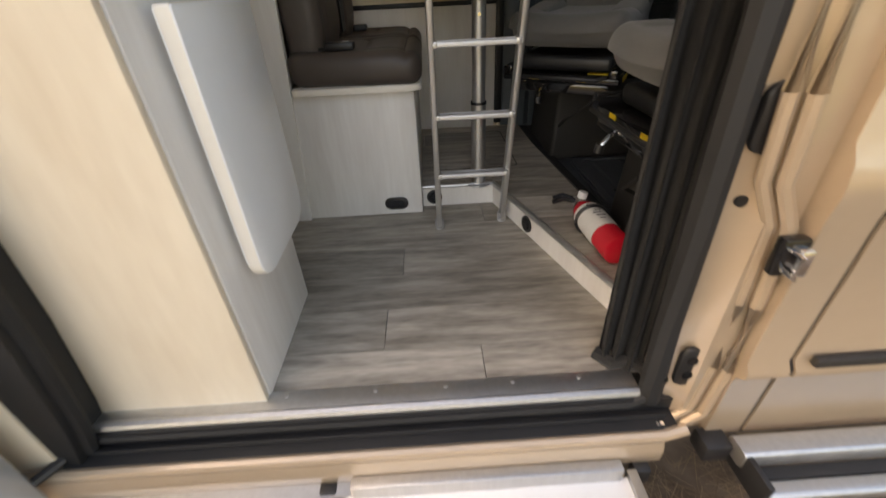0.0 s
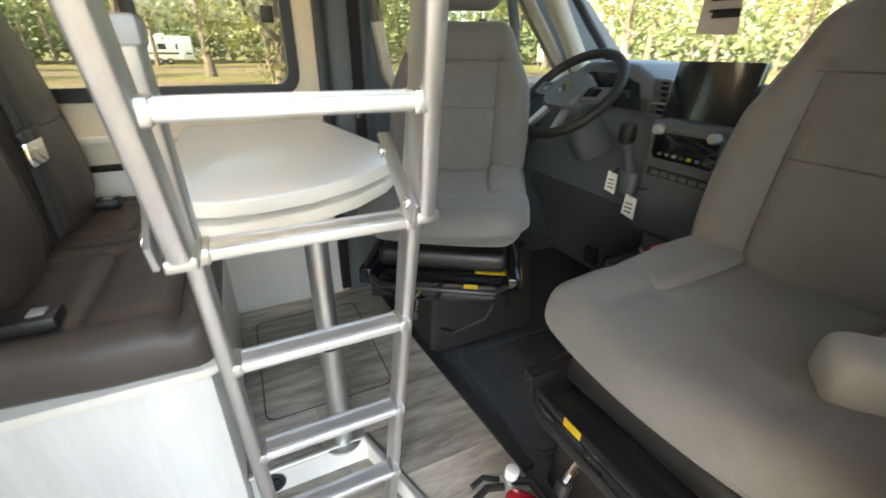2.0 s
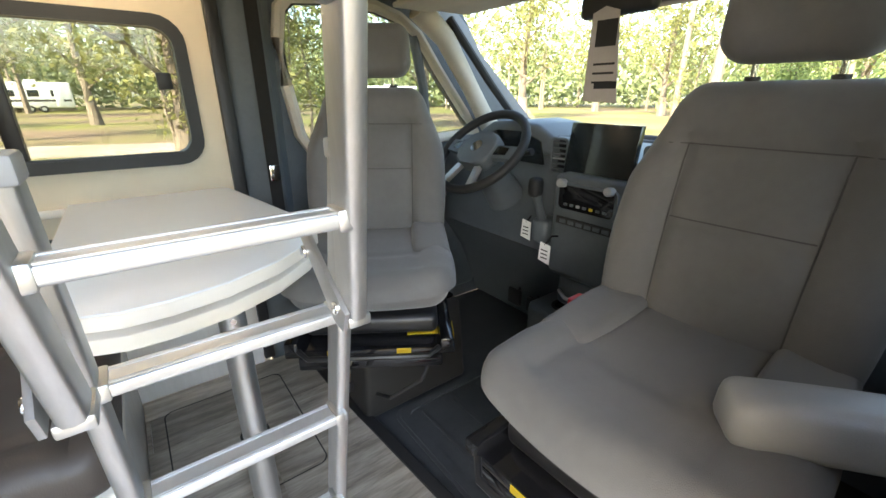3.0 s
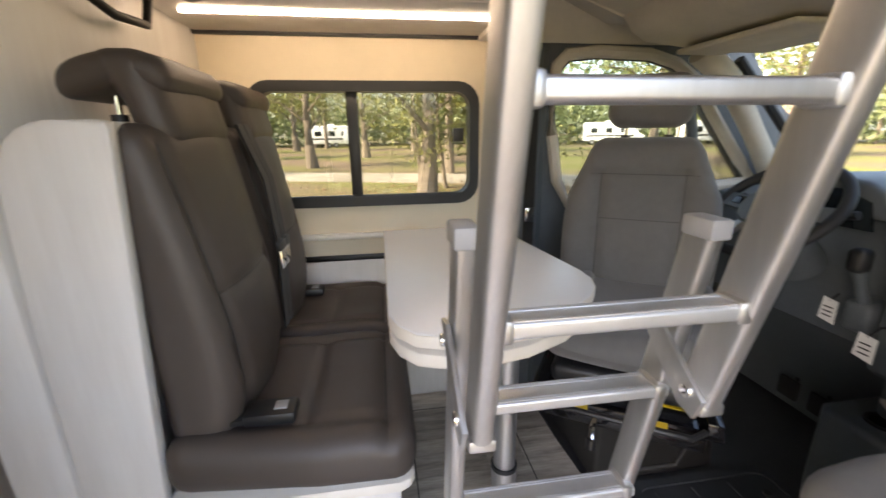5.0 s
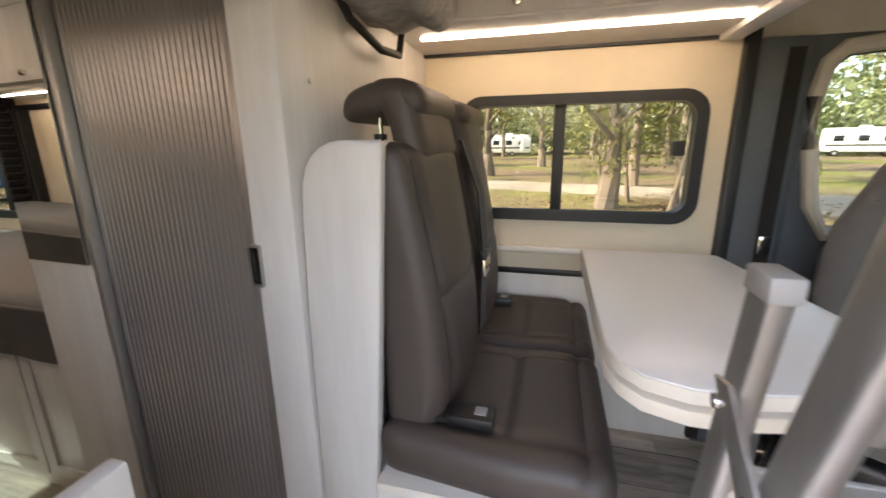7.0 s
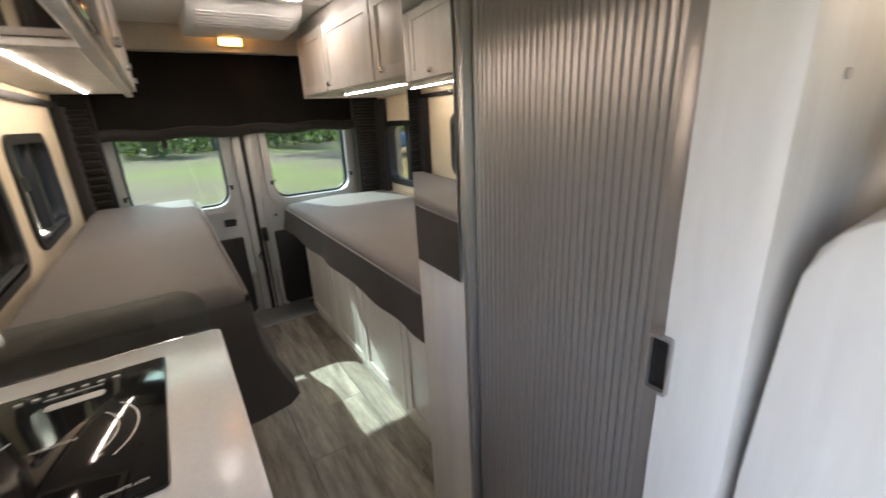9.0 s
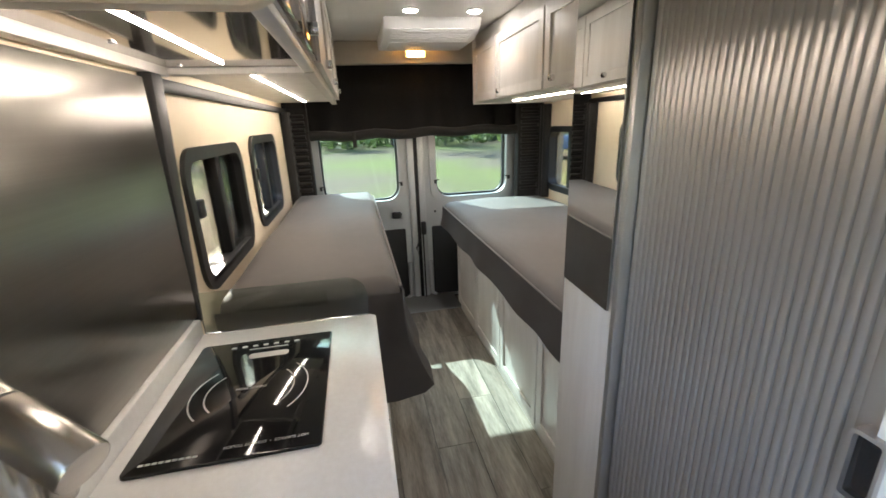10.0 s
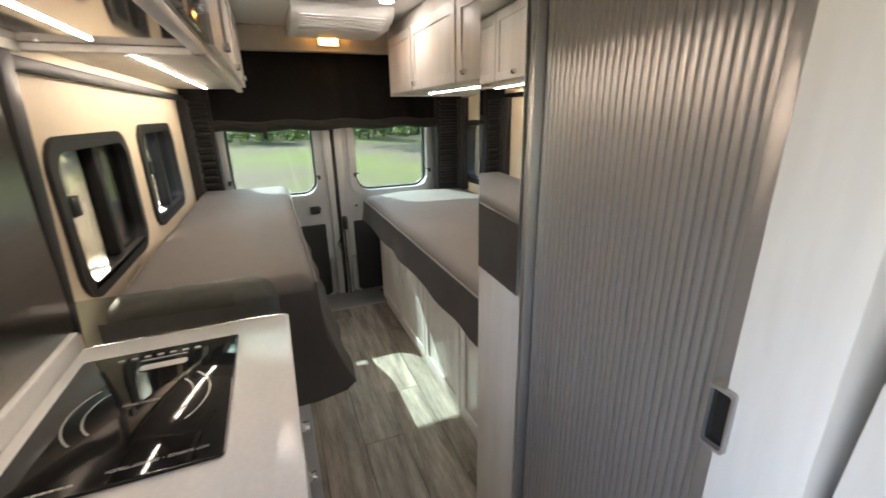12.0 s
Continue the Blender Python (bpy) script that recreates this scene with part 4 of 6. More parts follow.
for cx, cy in ((-0.115, 1.03), (-0.145, 1.72)):
    b = thing("belt_buckle", "black seat belt buckle lying on the bench", "buckle", (cx, cy, 0.66), group="bench buckles")
    part("strap", prism(rounded(cx - 0.13, cy - 0.022, cx - 0.03, cy + 0.022, 0.006), "z", 0.658, 0.668, 0.002), M["fabric_black"], b)
    part("case", box((cx - 0.045, cy - 0.030, 0.655), (cx + 0.055, cy + 0.030, 0.682), 0.007), M["black"], b)
    part("button", box((cx + 0.012, cy - 0.014, 0.680), (cx + 0.038, cy + 0.014, 0.685), 0.003), M["cap"], b, "pale release button")
ov = thing("oval_vent", "small black oval vent in the bench base", "vent", (0.032, 0.978, 0.05))
part("rim", prism(rounded(-0.018, 0.026, 0.082, 0.080, 0.025), "y", 0.972, 0.981, 0.003), M["black"], ov)
part("core", prism(rounded(-0.004, 0.038, 0.068, 0.068, 0.014), "y", 0.970, 0.973), M["gloss_black"], ov)

# ---- table ----
tab = thing("dinette_table", "white two-layer dinette table on an aluminium pedestal", "table", (0.394, 1.055, 0.09))
TOP = [(0.135, 1.672), (0.50, 1.678), (0.53, 1.66), (0.60, 1.15), (0.602, 1.10), (0.585, 1.05), (0.55, 1.0), (0.47, 0.93), (0.38, 0.885), (0.30, 0.868), (0.24, 0.868), (0.18, 0.89), (0.15, 0.93), (0.135, 0.98)]
part("tabletop", prism(TOP, "z", 0.862, 0.890, 0.004), M["tabletop"], tab, "white laminate top")
part("edge_band", ring([(0.36 + (u - 0.36) * 1.006, 1.25 + (v - 1.25) * 1.004) for u, v in TOP], [(0.36 + (u - 0.36) * 0.97, 1.25 + (v - 1.25) * 0.98) for u, v in TOP], "z", 0.8645, 0.8865), M["edge"], tab, "cream edge banding")
LOW = [(0.36 + (u - 0.36) * 0.99 - 0.002, 1.25 + (v - 1.25) * 0.99 - 0.004) for u, v in TOP]
part("extension_leaf", prism(LOW, "z", 0.826, 0.852, 0.004), M["edge"], tab, "swing-out second leaf")
part("pivot", cyl((0.394, 1.055, 0.79), (0.394, 1.055, 0.864), 0.045, 20), M["black"], tab)
part("upper_pole", cyl((0.394, 1.055, 0.44), (0.394, 1.055, 0.80), 0.026, 24), M["alu"], tab, "brushed aluminium pole")
part("lower_pole", cyl((0.394, 1.055, 0.09), (0.394, 1.055, 0.44), 0.030, 24), M["alu"], tab, "brushed aluminium pole")
part("collar", cyl((0.394, 1.055, 0.432), (0.394, 1.055, 0.442), 0.0315, 24), M["black"], tab)
part("floor_flange", cyl((0.394, 1.055, 0.09), (0.394, 1.055, 0.098), 0.055, 24, soft=0.003), M["alu"], tab)
part("pole_button", cyl((0.392, 1.031, 0.745), (0.392, 1.026, 0.745), 0.006, 10), M["chrome"], tab)
hatch = thing("floor_hatch", "dark seam of a removable floor hatch", "hatch", (0.40, 1.45, 0.1))
part("seam_frame", ring(rounded(0.20, 1.2, 0.60, 1.74, 0.03), rounded(0.204, 1.204, 0.596, 1.736, 0.028), "z", 0.0985, 0.1005), M["rubber"], hatch)

# ---- ladder ----
lad = thing("aluminium_ladder", "two-section aluminium bunk ladder standing on the floor", "ladder", (0.34, 0.8, 0))


def rail(a, b, w=0.042, d=0.022):
    """A flat rail with rounded edges from a to b, wide along y."""
    a, b = Vector(a), Vector(b)
    q = (b - a).normalized()
    s = Vector((1, 0, 0))
    s = (s - q * s.dot(q)).normalized()
    t = q.cross(s)
    o = bmesh.new()
    n = 20
    rings = []
    for c in (a, b):
        line = []
        for k in range(n):
            ang = 2 * math.pi * k / n
            ex, ey = math.cos(ang), math.sin(ang)
            line.append(o.verts.new(c + s * d / 2 * math.copysign(abs(ex) ** 0.38, ex) + t * w / 2 * math.copysign(abs(ey) ** 0.38, ey)))
        rings.append(line)
    for k in range(n):
        o.faces.new((rings[0][k], rings[0][(k + 1) % n], rings[1][(k + 1) % n], rings[1][k]))
    o.faces.new(rings[0])
    o.faces.new(rings[1])
    return o


XL, XR = 0.210, 0.470
LOWR = [((XL, 0.835, 0.02), (XL + 0.004, 0.665, 1.115)), ((XR, 0.870, 0.02), (XR + 0.024, 0.668, 1.110))]
UPR = [((XL + 0.008, 0.606, 0.922), (XL - 0.008, 0.405, 1.60)), ((XR - 0.006, 0.608, 0.930), (XR - 0.060, 0.405, 1.60))]
for a, b in LOWR:
    r = part("lower_rail", rail(a, b), M["alu"], lad)
    part("foot", cyl(Vector(a) + Vector((0, 0.002, -0.02)), Vector(a) + Vector((0, 0, 0.02)), 0.019, 14, soft=0.003), M["cap"], r, "grey plastic foot")
    part("cap", box(Vector(b) + Vector((-0.0135, -0.024, -0.014)), Vector(b) + Vector((0.0135, 0.024, 0.010)), 0.004), M["cap"], r, "grey plastic cap")
for a, b in UPR:
    r = part("upper_rail", rail(a, b), M["alu"], lad)
    part("foot_cap", box(Vector(a) + Vector((-0.014, -0.022, -0.008)), Vector(a) + Vector((0.014, 0.022, 0.006)), 0.003), M["alu"], r)


def at(line, z):
    a, b = Vector(line[0]), Vector(line[1])
    return a.lerp(b, (z - a.z) / (b.z - a.z))


def rung(rails, z, grip):
    a, b = at(rails[0], z), at(rails[1], z)
    w = (0.020 if z < 1 else 0.0145) if grip else 0.0125
    r = part("rung", prism(rounded(a.y - w, z - 0.008, a.y + w, z + 0.008, 0.004), "x", a.x, b.x, 0.0), M["tread"] if grip else M["alu"], lad)
    for k in (-0.78, -0.58, 0.60, 0.80) if grip else ():
        yy = a.y + w * k
        part("tread_rib", box((a.x + 0.012, yy - 0.001, z + 0.007), (b.x - 0.012, yy + 0.0012, z + 0.0088)), M["tread"], r)
    for c in (a.x + 0.011, b.x - 0.011):
        part("rung_collar", box((c - 0.008, a.y - w - 0.002, z - 0.011), (c + 0.008, a.y + w + 0.002, z + 0.011), 0.004), M["alu"], r)


for z in (0.245, 0.468, 0.692, 0.885):
    rung(LOWR, z, True)
for z, grip in ((1.058, True), (1.236, False), (1.44, False)):
    rung(UPR, z, grip)
for (a, b), (c, d) in zip(LOWR, UPR):
    p0, p1 = at((a, b), 0.985), at((c, d), 0.945)
    xx = min(p0.x, p1.x) - 0.015
    br = part("hinge_plate", prism([(p0.y + 0.016, p0.z + 0.02), (p0.y - 0.016, p0.z + 0.026), (p1.y - 0.022, p1.z - 0.0), (p1.y - 0.012, p1.z - 0.026), (p1.y + 0.012, p1.z - 0.022)], "x", xx - 0.003, xx + 0.003, 0.001), M["alu"], lad, "flat hinge bracket")
    for q in (p0, p1):
        part("bolt", cyl((xx - 0.007, q.y, q.z), (xx - 0.002, q.y, q.z), 0.008, 12, soft=0.002), M["chrome"], br)


# ---- cab shell ----
def side_outline(front):
    inner = [(0.905, 0.925), (1.78, 0.99), (1.70, 1.08), (1.53, 1.28), (1.42, 1.42), (1.33, 1.475), (1.215, 1.505), (0.99, 1.512), (0.87, 1.50), (0.83, 1.46), (0.812, 1.36), (0.825, 1.20), (0.855, 1.02)]
    outer = [(front, 0.06), (2.25, 0.06), (2.25, 1.0), (1.80, 1.36), (1.62, 1.60), (1.48, 1.75), (1.40, ROOF), (1.05, ROOF), (0.90, ROOF), (front + 0.06, ROOF), (front, 1.6), (front, 1.3), (front, 1.0)]
    return outer, inner


dd = thing("driver_door", "dark trimmed driver door with a curved side window, closed", "door", (1.4, 1.93, 0.06), kind="structure")
o, i = side_outline(0.62)
part("door_frame", ring(o, i, "y", 1.90, 1.98), M["dash"], dd, "dark inner door frame")
part("window_trim", tube([(u, 1.897, v) for u, v in i], 0.024, 8, closed=True), M["headliner"], dd, "pale window surround")
part("window_seal", tube([(1.3 + (u - 1.3) * 0.965, 1.915, 1.2 + (v - 1.2) * 0.95) for u, v in i], 0.012, 6, closed=True), M["rubber"], dd)
part("quarter_bar", tube([(1.47, 1.90, 0.97), (1.45, 1.90, 1.2), (1.40, 1.90, 1.41)], 0.022, 8), M["dash"], dd, "black quarter window bar")
p = part("pane", prism(i, "y", 1.938, 1.942), M["cab_glass"], dd, "clear side glass")
p.visible_shadow = False
part("door_card", box((0.90, 1.84, 0.15), (1.75, 1.90, 0.90), 0.03, 3), M["dash"], dd, "charcoal plastic door card")
part("armrest", box((1.0, 1.78, 0.70), (1.55, 1.85, 0.77), 0.025, 3), M["dash"], dd)
bp = thing("belt_pillar", "tall black pillar trim with a shoulder belt", "pillar", (0.72, 1.87, 0.09), kind="structure")
part("trim", prism([(0.619, 1.97), (0.619, 1.868), (0.66, 1.850), (0.76, 1.862), (0.795, 1.90), (0.795, 1.97)], "z", 0.09, 1.53, 0.0), M["dash"], bp)
part("belt", prism([(0.70, 1.845), (0.745, 1.848), (0.745, 1.851), (0.70, 1.848)], "z", 0.5, 1.5), M["fabric_black"], bp)
part("belt_tongue", box((0.705, 1.838, 0.86), (0.745, 1.85, 0.92), 0.004), M["chrome"], bp)
hl = thing("cab_headliner", "beige moulded cab headliner with overhead shelf", "headliner", (1.1, 0.94, 1.5), kind="structure")
part("shelf", prism([(1.56, 1.485), (1.36, 1.485), (1.08, 1.515), (1.02, 1.55), (1.00, 1.60), (0.80, 1.66), (0.62, 1.72), (0.62, 1.93), (1.45, 1.93), (1.62, 1.54)], "y", -0.05, 1.74, 0.01), M["headliner"], hl)
part("side_roof", prism([(1.62, 1.60), (1.36, 1.585), (1.0, 1.60), (0.80, 1.66), (0.62, 1.72), (0.62, 1.93), (1.45, 1.93)], "y", 1.74, 1.97, 0.0), M["headliner"], hl)
part("side_cove", prism([(1.76, 1.72), (1.86, 1.60), (1.895, 1.54), (1.93, 1.532), (1.93, 1.72)], "x", 0.62, 1.46, 0.01), M["headliner"], hl)
for y in (1.48, 0.42):
    part("sun_visor", box((1.18, y - 0.22, 1.468), (1.36, y + 0.22, 1.486), 0.008, 3), M["headliner"], hl, "folded beige sun visor")
part("grab_handle", tube([(1.05, 1.82, 1.63), (1.06, 1.80, 1.595), (1.12, 1.80, 1.585), (1.22, 1.80, 1.585), (1.28, 1.80, 1.595), (1.29, 1.82, 1.63)], 0.012, 8), M["headliner"], hl)
part("dome_lamp", cyl((0.80, 1.50, 1.655), (0.80, 1.50, 1.67), 0.06, 24, soft=0.005), M["white"], hl)
for y, s in ((1.80, 1), (0.08, -1)):
    ap = thing("windscreen_pillar", "pale trimmed windscreen pillar", "pillar", (1.6, y, 0.95), group="windscreen pillars", kind="structure")
    part("trim", tube([(1.36, y, 1.50), (1.50, y, 1.40), (1.66, y + s * 0.01, 1.20), (1.80, y + s * 0.03, 1.03), (1.98, y + s * 0.05, 0.90)], [0.05, 0.045, 0.04, 0.045, 0.06], 12), M["headliner"], ap)
    part("rubber_edge", tube([(1.50, y - s * 0.03, 1.47), (1.75, y - s * 0.03, 1.22), (1.98, y - s * 0.02, 1.02)], 0.018, 8), M["rubber"], ap)
ws = thing("windscreen", "large raked windscreen glass", "windscreen", (1.9, 0.94, 1.0), kind="structure")
o = bmesh.new()
o.faces.new([o.verts.new(c) for c in ((2.24, 0.05, 0.98), (2.24, 1.83, 0.98), (1.58, 1.83, 1.52), (1.58, 0.05, 1.52))])
bmesh.ops.solidify(o, geom=o.faces[:], thickness=0.005)
p = part("pane", o, M["cab_glass"], ws)
p.visible_shadow = False
part("lower_edge", tube([(2.22, 0.05, 0.975), (2.26, 0.94, 0.975), (2.22, 1.83, 0.975)], 0.02, 8), M["rubber"], ws)
solid("wall_firewall", box((2.2, -0.05, -0.1), (2.28, 1.98, 0.975)), M["dash"], "black firewall behind the dashboard", "wall", kind="structure")
solid("bonnet", prism([(2.26, 0.93), (2.5, 0.90), (2.85, 0.72), (2.85, -0.2), (2.26, -0.2)], "y", 0.0, 1.9, 0.03), M["tan"], "tan painted short bonnet", "bonnet", kind="structure")

# ---- dashboard ----
dash = thing("dashboard", "charcoal dashboard with central screen and vents", "dashboard", (1.7, 0.94, 0.1))
part("body", prism([(1.50, 0.60), (1.52, 0.86), (1.56, 0.965), (1.66, 0.985), (2.05, 0.975), (2.19, 0.965), (2.19, 0.12), (1.75, 0.12), (1.66, 0.42)], "y", 0.10, 1.84, 0.02, 3), M["dash"], dash)
part("instrument_hood", prism([(1.16, 0.96), (1.18, 1.03), (1.25, 1.068), (1.37, 1.08), (1.49, 1.068), (1.56, 1.03), (1.59, 0.96)], "x", 1.50, 1.80, 0.025, 3), M["dash"], dash, "curved instrument hood")
part("instrument_face", prism([(1.20, 0.93), (1.22, 1.01), (1.30, 1.04), (1.44, 1.04), (1.52, 1.01), (1.54, 0.93)], "x", 1.492, 1.502), M["screen"], dash)
st = part("centre_console", box((1.43, 0.83, 0.56), (1.60, 1.095, 0.925), 0.025, 3), M["dash"], dash, "centre control stack")
RY, RZ = -0.022, 0.034
part("radio_face", prism(rounded(0.875 + RY, 0.775 + RZ, 1.085 + RY, 0.862 + RZ, 0.02), "x", 1.421, 1.432, 0.002), M["gloss_black"], st)
part("radio_rim", ring(rounded(0.868 + RY, 0.768 + RZ, 1.092 + RY, 0.868 + RZ, 0.024), rounded(0.878 + RY, 0.778 + RZ, 1.082 + RY, 0.858 + RZ, 0.018), "x", 1.417, 1.428), M["dash"], st, "charcoal rim")
for y in (1.066, 0.894):
    part("radio_knob", cyl((1.425, y + RY, 0.862 + RZ), (1.395, y + RY, 0.866 + RZ), 0.014, 20, soft=0.004), M["cap"], st, "grey rotary knob")
for k in range(7):
    part("button", box((1.416, 0.90 + 0.024 * k + RY, 0.79 + RZ), (1.4205, 0.914 + 0.024 * k + RY, 0.799 + RZ), 0.002), M["yellow"] if k == 2 else M["arm"] if k == 4 else M["dash"], st)
part("button_trim", box((1.424, 0.872 + RY, 0.722 + RZ), (1.431, 1.088 + RY, 0.748 + RZ), 0.003), M["pedestal"], st)
for k in range(6):
    part("lower_button", box((1.420, 0.885 + 0.032 * k + RY, 0.728 + RZ), (1.4245, 0.91 + 0.032 * k + RY, 0.742 + RZ), 0.002), M["dash"], st)
sc = part("touch_screen", prism([(1.475, 0.885), (1.505, 1.082), (1.53, 1.082), (1.50, 0.885)], "y", 0.855, 1.098, 0.004), M["screen"], dash, "large dark touch screen")
for y0 in (1.105, 0.765):
    v = part("air_vent", ring(rounded(y0, 0.90, y0 + 0.075, 1.03, 0.015), rounded(y0 + 0.009, 0.909, y0 + 0.066, 1.021, 0.01), "x", 1.505, 1.545), M["dash"], dash, "louvred air vent")
    part("vent_back", box((1.54, y0, 0.90), (1.56, y0 + 0.075, 1.03)), M["gloss_black"], v)
    for k in range(6):
        part("vent_blade", box((1.51, y0 + 0.008, 0.918 + 0.018 * k), (1.535, y0 + 0.067, 0.922 + 0.018 * k)), M["alu"] if k == 2 else M["dash"], v)
part("glove_bin", box((1.46, 0.84, 0.44), (1.56, 1.06, 0.56), 0.02, 3), M["dash"], dash)
part("bin_handle", tube([(1.45, 0.86, 0.50), (1.43, 0.90, 0.49), (1.43, 1.0, 0.49), (1.45, 1.04, 0.50)], 0.007, 8), M["alu"], dash)
part("glove_box", box((1.475, 0.14, 0.55), (1.56, 0.82, 0.82), 0.03, 3), M["dash"], dash)
part("cup_console", prism([(1.42, 0.83), (1.46, 0.80), (1.66, 0.80), (1.68, 0.84), (1.68, 1.14), (1.66, 1.18), (1.46, 1.18), (1.42, 1.15)], "z", 0.09, 0.40, 0.02, 3), M["dash"], dash, "low cup holder console")
for y in (0.92, 1.06):
    part("cup_ring", tube([(1.52 + 0.042 * math.cos(a), y + 0.042 * math.sin(a), 0.402) for a in np.linspace(0, 2 * math.pi, 16, endpoint=False)], 0.006, 6, closed=True), M["rubber"], dash)
    part("cup_well", cyl((1.52, y, 0.396), (1.52, y, 0.4015), 0.038, 18), M["gloss_black"], dash)
gs = part("gear_lever", tube([(1.45, 1.135, 0.72), (1.42, 1.14, 0.80), (1.40, 1.14, 0.845)], [0.018, 0.014, 0.02], 10), M["dash"], dash)
part("gear_knob", pad((0.05, 0.045, 0.07), 0.018, 3, 2, lambda v: (v.x + 1.395, v.y + 1.14, v.z + 0.87)), M["rubber"], gs)
part("gear_base", box((1.42, 1.10, 0.66), (1.52, 1.17, 0.75), 0.015, 3), M["dash"], dash)
for c, s in (((1.38, 1.067, 0.652), (0.05, 0.075)), ((1.494, 1.258, 0.668), (0.05, 0.08))):
    t = thing("paper_tag", "small white paper tag hanging from the dashboard", "tag", (c[0], c[1], c[2] - 0.05), group="paper tags")
    part("sheet", prism([(c[1] - s[0] / 2, c[2] - s[1] / 2), (c[1] + s[0] / 2, c[2] - s[1] / 2 + 0.008), (c[1] + s[0] / 2 - 0.006, c[2] + s[1] / 2), (c[1] - s[0] / 2, c[2] + s[1] / 2 - 0.006)], "x", c[0] - 0.001, c[0] + 0.001), M["paper"], t)
    part("string", tube([(c[0], c[1], c[2] + 0.03), (c[0] + 0.02, c[1] - 0.01, c[2] + 0.06), (c[0] + 0.05, c[1] - 0.012, c[2] + 0.055)], 0.003, 6), M["rubber"], t)
    for k in range(3):
        part("print_bar", box((c[0] - 0.0016, c[1] - 0.014, c[2] - 0.02 + 0.014 * k), (c[0] - 0.0009, c[1] + 0.014, c[2] - 0.016 + 0.014 * k)), M["rubber"], t)

# steering wheel
wh = thing("steering_wheel", "black steering wheel with silver lower spokes", "steering wheel", m=pose(1.335, 1.365, 0.975, 0, -44, 0))
part("rim", tube([(0.180 * math.cos(a), 0.186 * math.sin(a), 0) for a in np.linspace(0, 2 * math.pi, 40, endpoint=False)], 0.0165, 12, closed=True), M["rubber"], wh)
part("hub", prism(rounded(-0.075, -0.085, 0.07, 0.085, 0.05), "z", -0.03, 0.025, 0.012, 3), M["dash"], wh, "airbag hub")
part("emblem", cyl((0.0, 0, 0.024), (0.0, 0, 0.029), 0.024, 20), M["chrome"], wh, "plain chrome badge")
for s in (-1, 1):
    part("spoke", prism([(0.03, s * 0.07), (-0.03, s * 0.07), (-0.02, s * 0.178), (0.035, s * 0.18)], "z", -0.012, 0.008, 0.003), M["dash"], wh)
    part("spoke_button", prism([(0.02, s * 0.085), (-0.015, s * 0.085), (-0.01, s * 0.14), (0.02, s * 0.14)], "z", 0.008, 0.013, 0.002), M["gloss_black"], wh)
    part("lower_spoke", prism([(-0.06, s * 0.03), (-0.06, s * 0.058), (-0.165, s * 0.085), (-0.172, s * 0.06)], "z", -0.012, 0.008, 0.003), M["alu"], wh, "satin silver spoke")
part("column", cyl((-0.01, 0, -0.03), (-0.03, 0, -0.24), 0.055, 18, r2=0.075), M["dash"], wh)
for s in (-1, 1):
    part("stalk", tube([(0.02, s * 0.05, -0.05), (0.05, s * 0.13, -0.05), (0.06, s * 0.185, -0.045)], [0.009, 0.010, 0.013], 8), M["rubber"], wh)
rv = thing("rear_view_mirror", "black interior mirror with a long paper hang tag", "mirror", (1.50, 0.97, 1.38))
part("housing", pad((0.04, 0.24, 0.07), 0.018, 3, 3, lambda v: (v.x + 1.50, v.y + 0.98, v.z + 1.415)), M["black"], rv)
part("stem", tube([(1.51, 0.98, 1.44), (1.55, 0.98, 1.50)], 0.012, 8), M["black"], rv)
part("sensor_box", box((1.50, 0.78, 1.40), (1.60, 1.05, 1.50), 0.02, 3), M["black"], rv)
ht = thing("hang_tag", "long printed paper tag hanging from the mirror", "tag", (1.47, 0.99, 1.15))
part("sheet", prism([(0.93, 1.145), (1.045, 1.15), (1.04, 1.39), (1.0, 1.405), (0.955, 1.39)], "x", 1.470, 1.472), shader("grey paper", (0.42, 0.38, 0.35), 0.6, spread=0.05, grain=20), ht)
part("print_block", box((1.4685, 0.955, 1.30), (1.4702, 1.022, 1.37)), M["pedestal"], ht)
for k in range(3):
    part("print_bar", box((1.4685, 0.95, 1.20 + 0.025 * k), (1.4702, 1.02, 1.206 + 0.025 * k)), M["pedestal"], ht)
part("print_block", box((1.4685, 0.935, 1.185), (1.4702, 1.01, 1.205)), M["rubber"], ht)
for y in (1.33, 1.45):
    pd = thing("pedal", "black rubber foot pedal under the dashboard", "pedal", (1.70, y, 0.12), group="pedals")
    part("pad", box((1.66, y - 0.04, 0.20), (1.68, y + 0.04, 0.28), 0.008), M["rubber"], pd)
    part("arm", tube([(1.68, y, 0.24), (1.76, y, 0.34), (1.78, y, 0.5)], 0.009, 8), M["black"], pd)


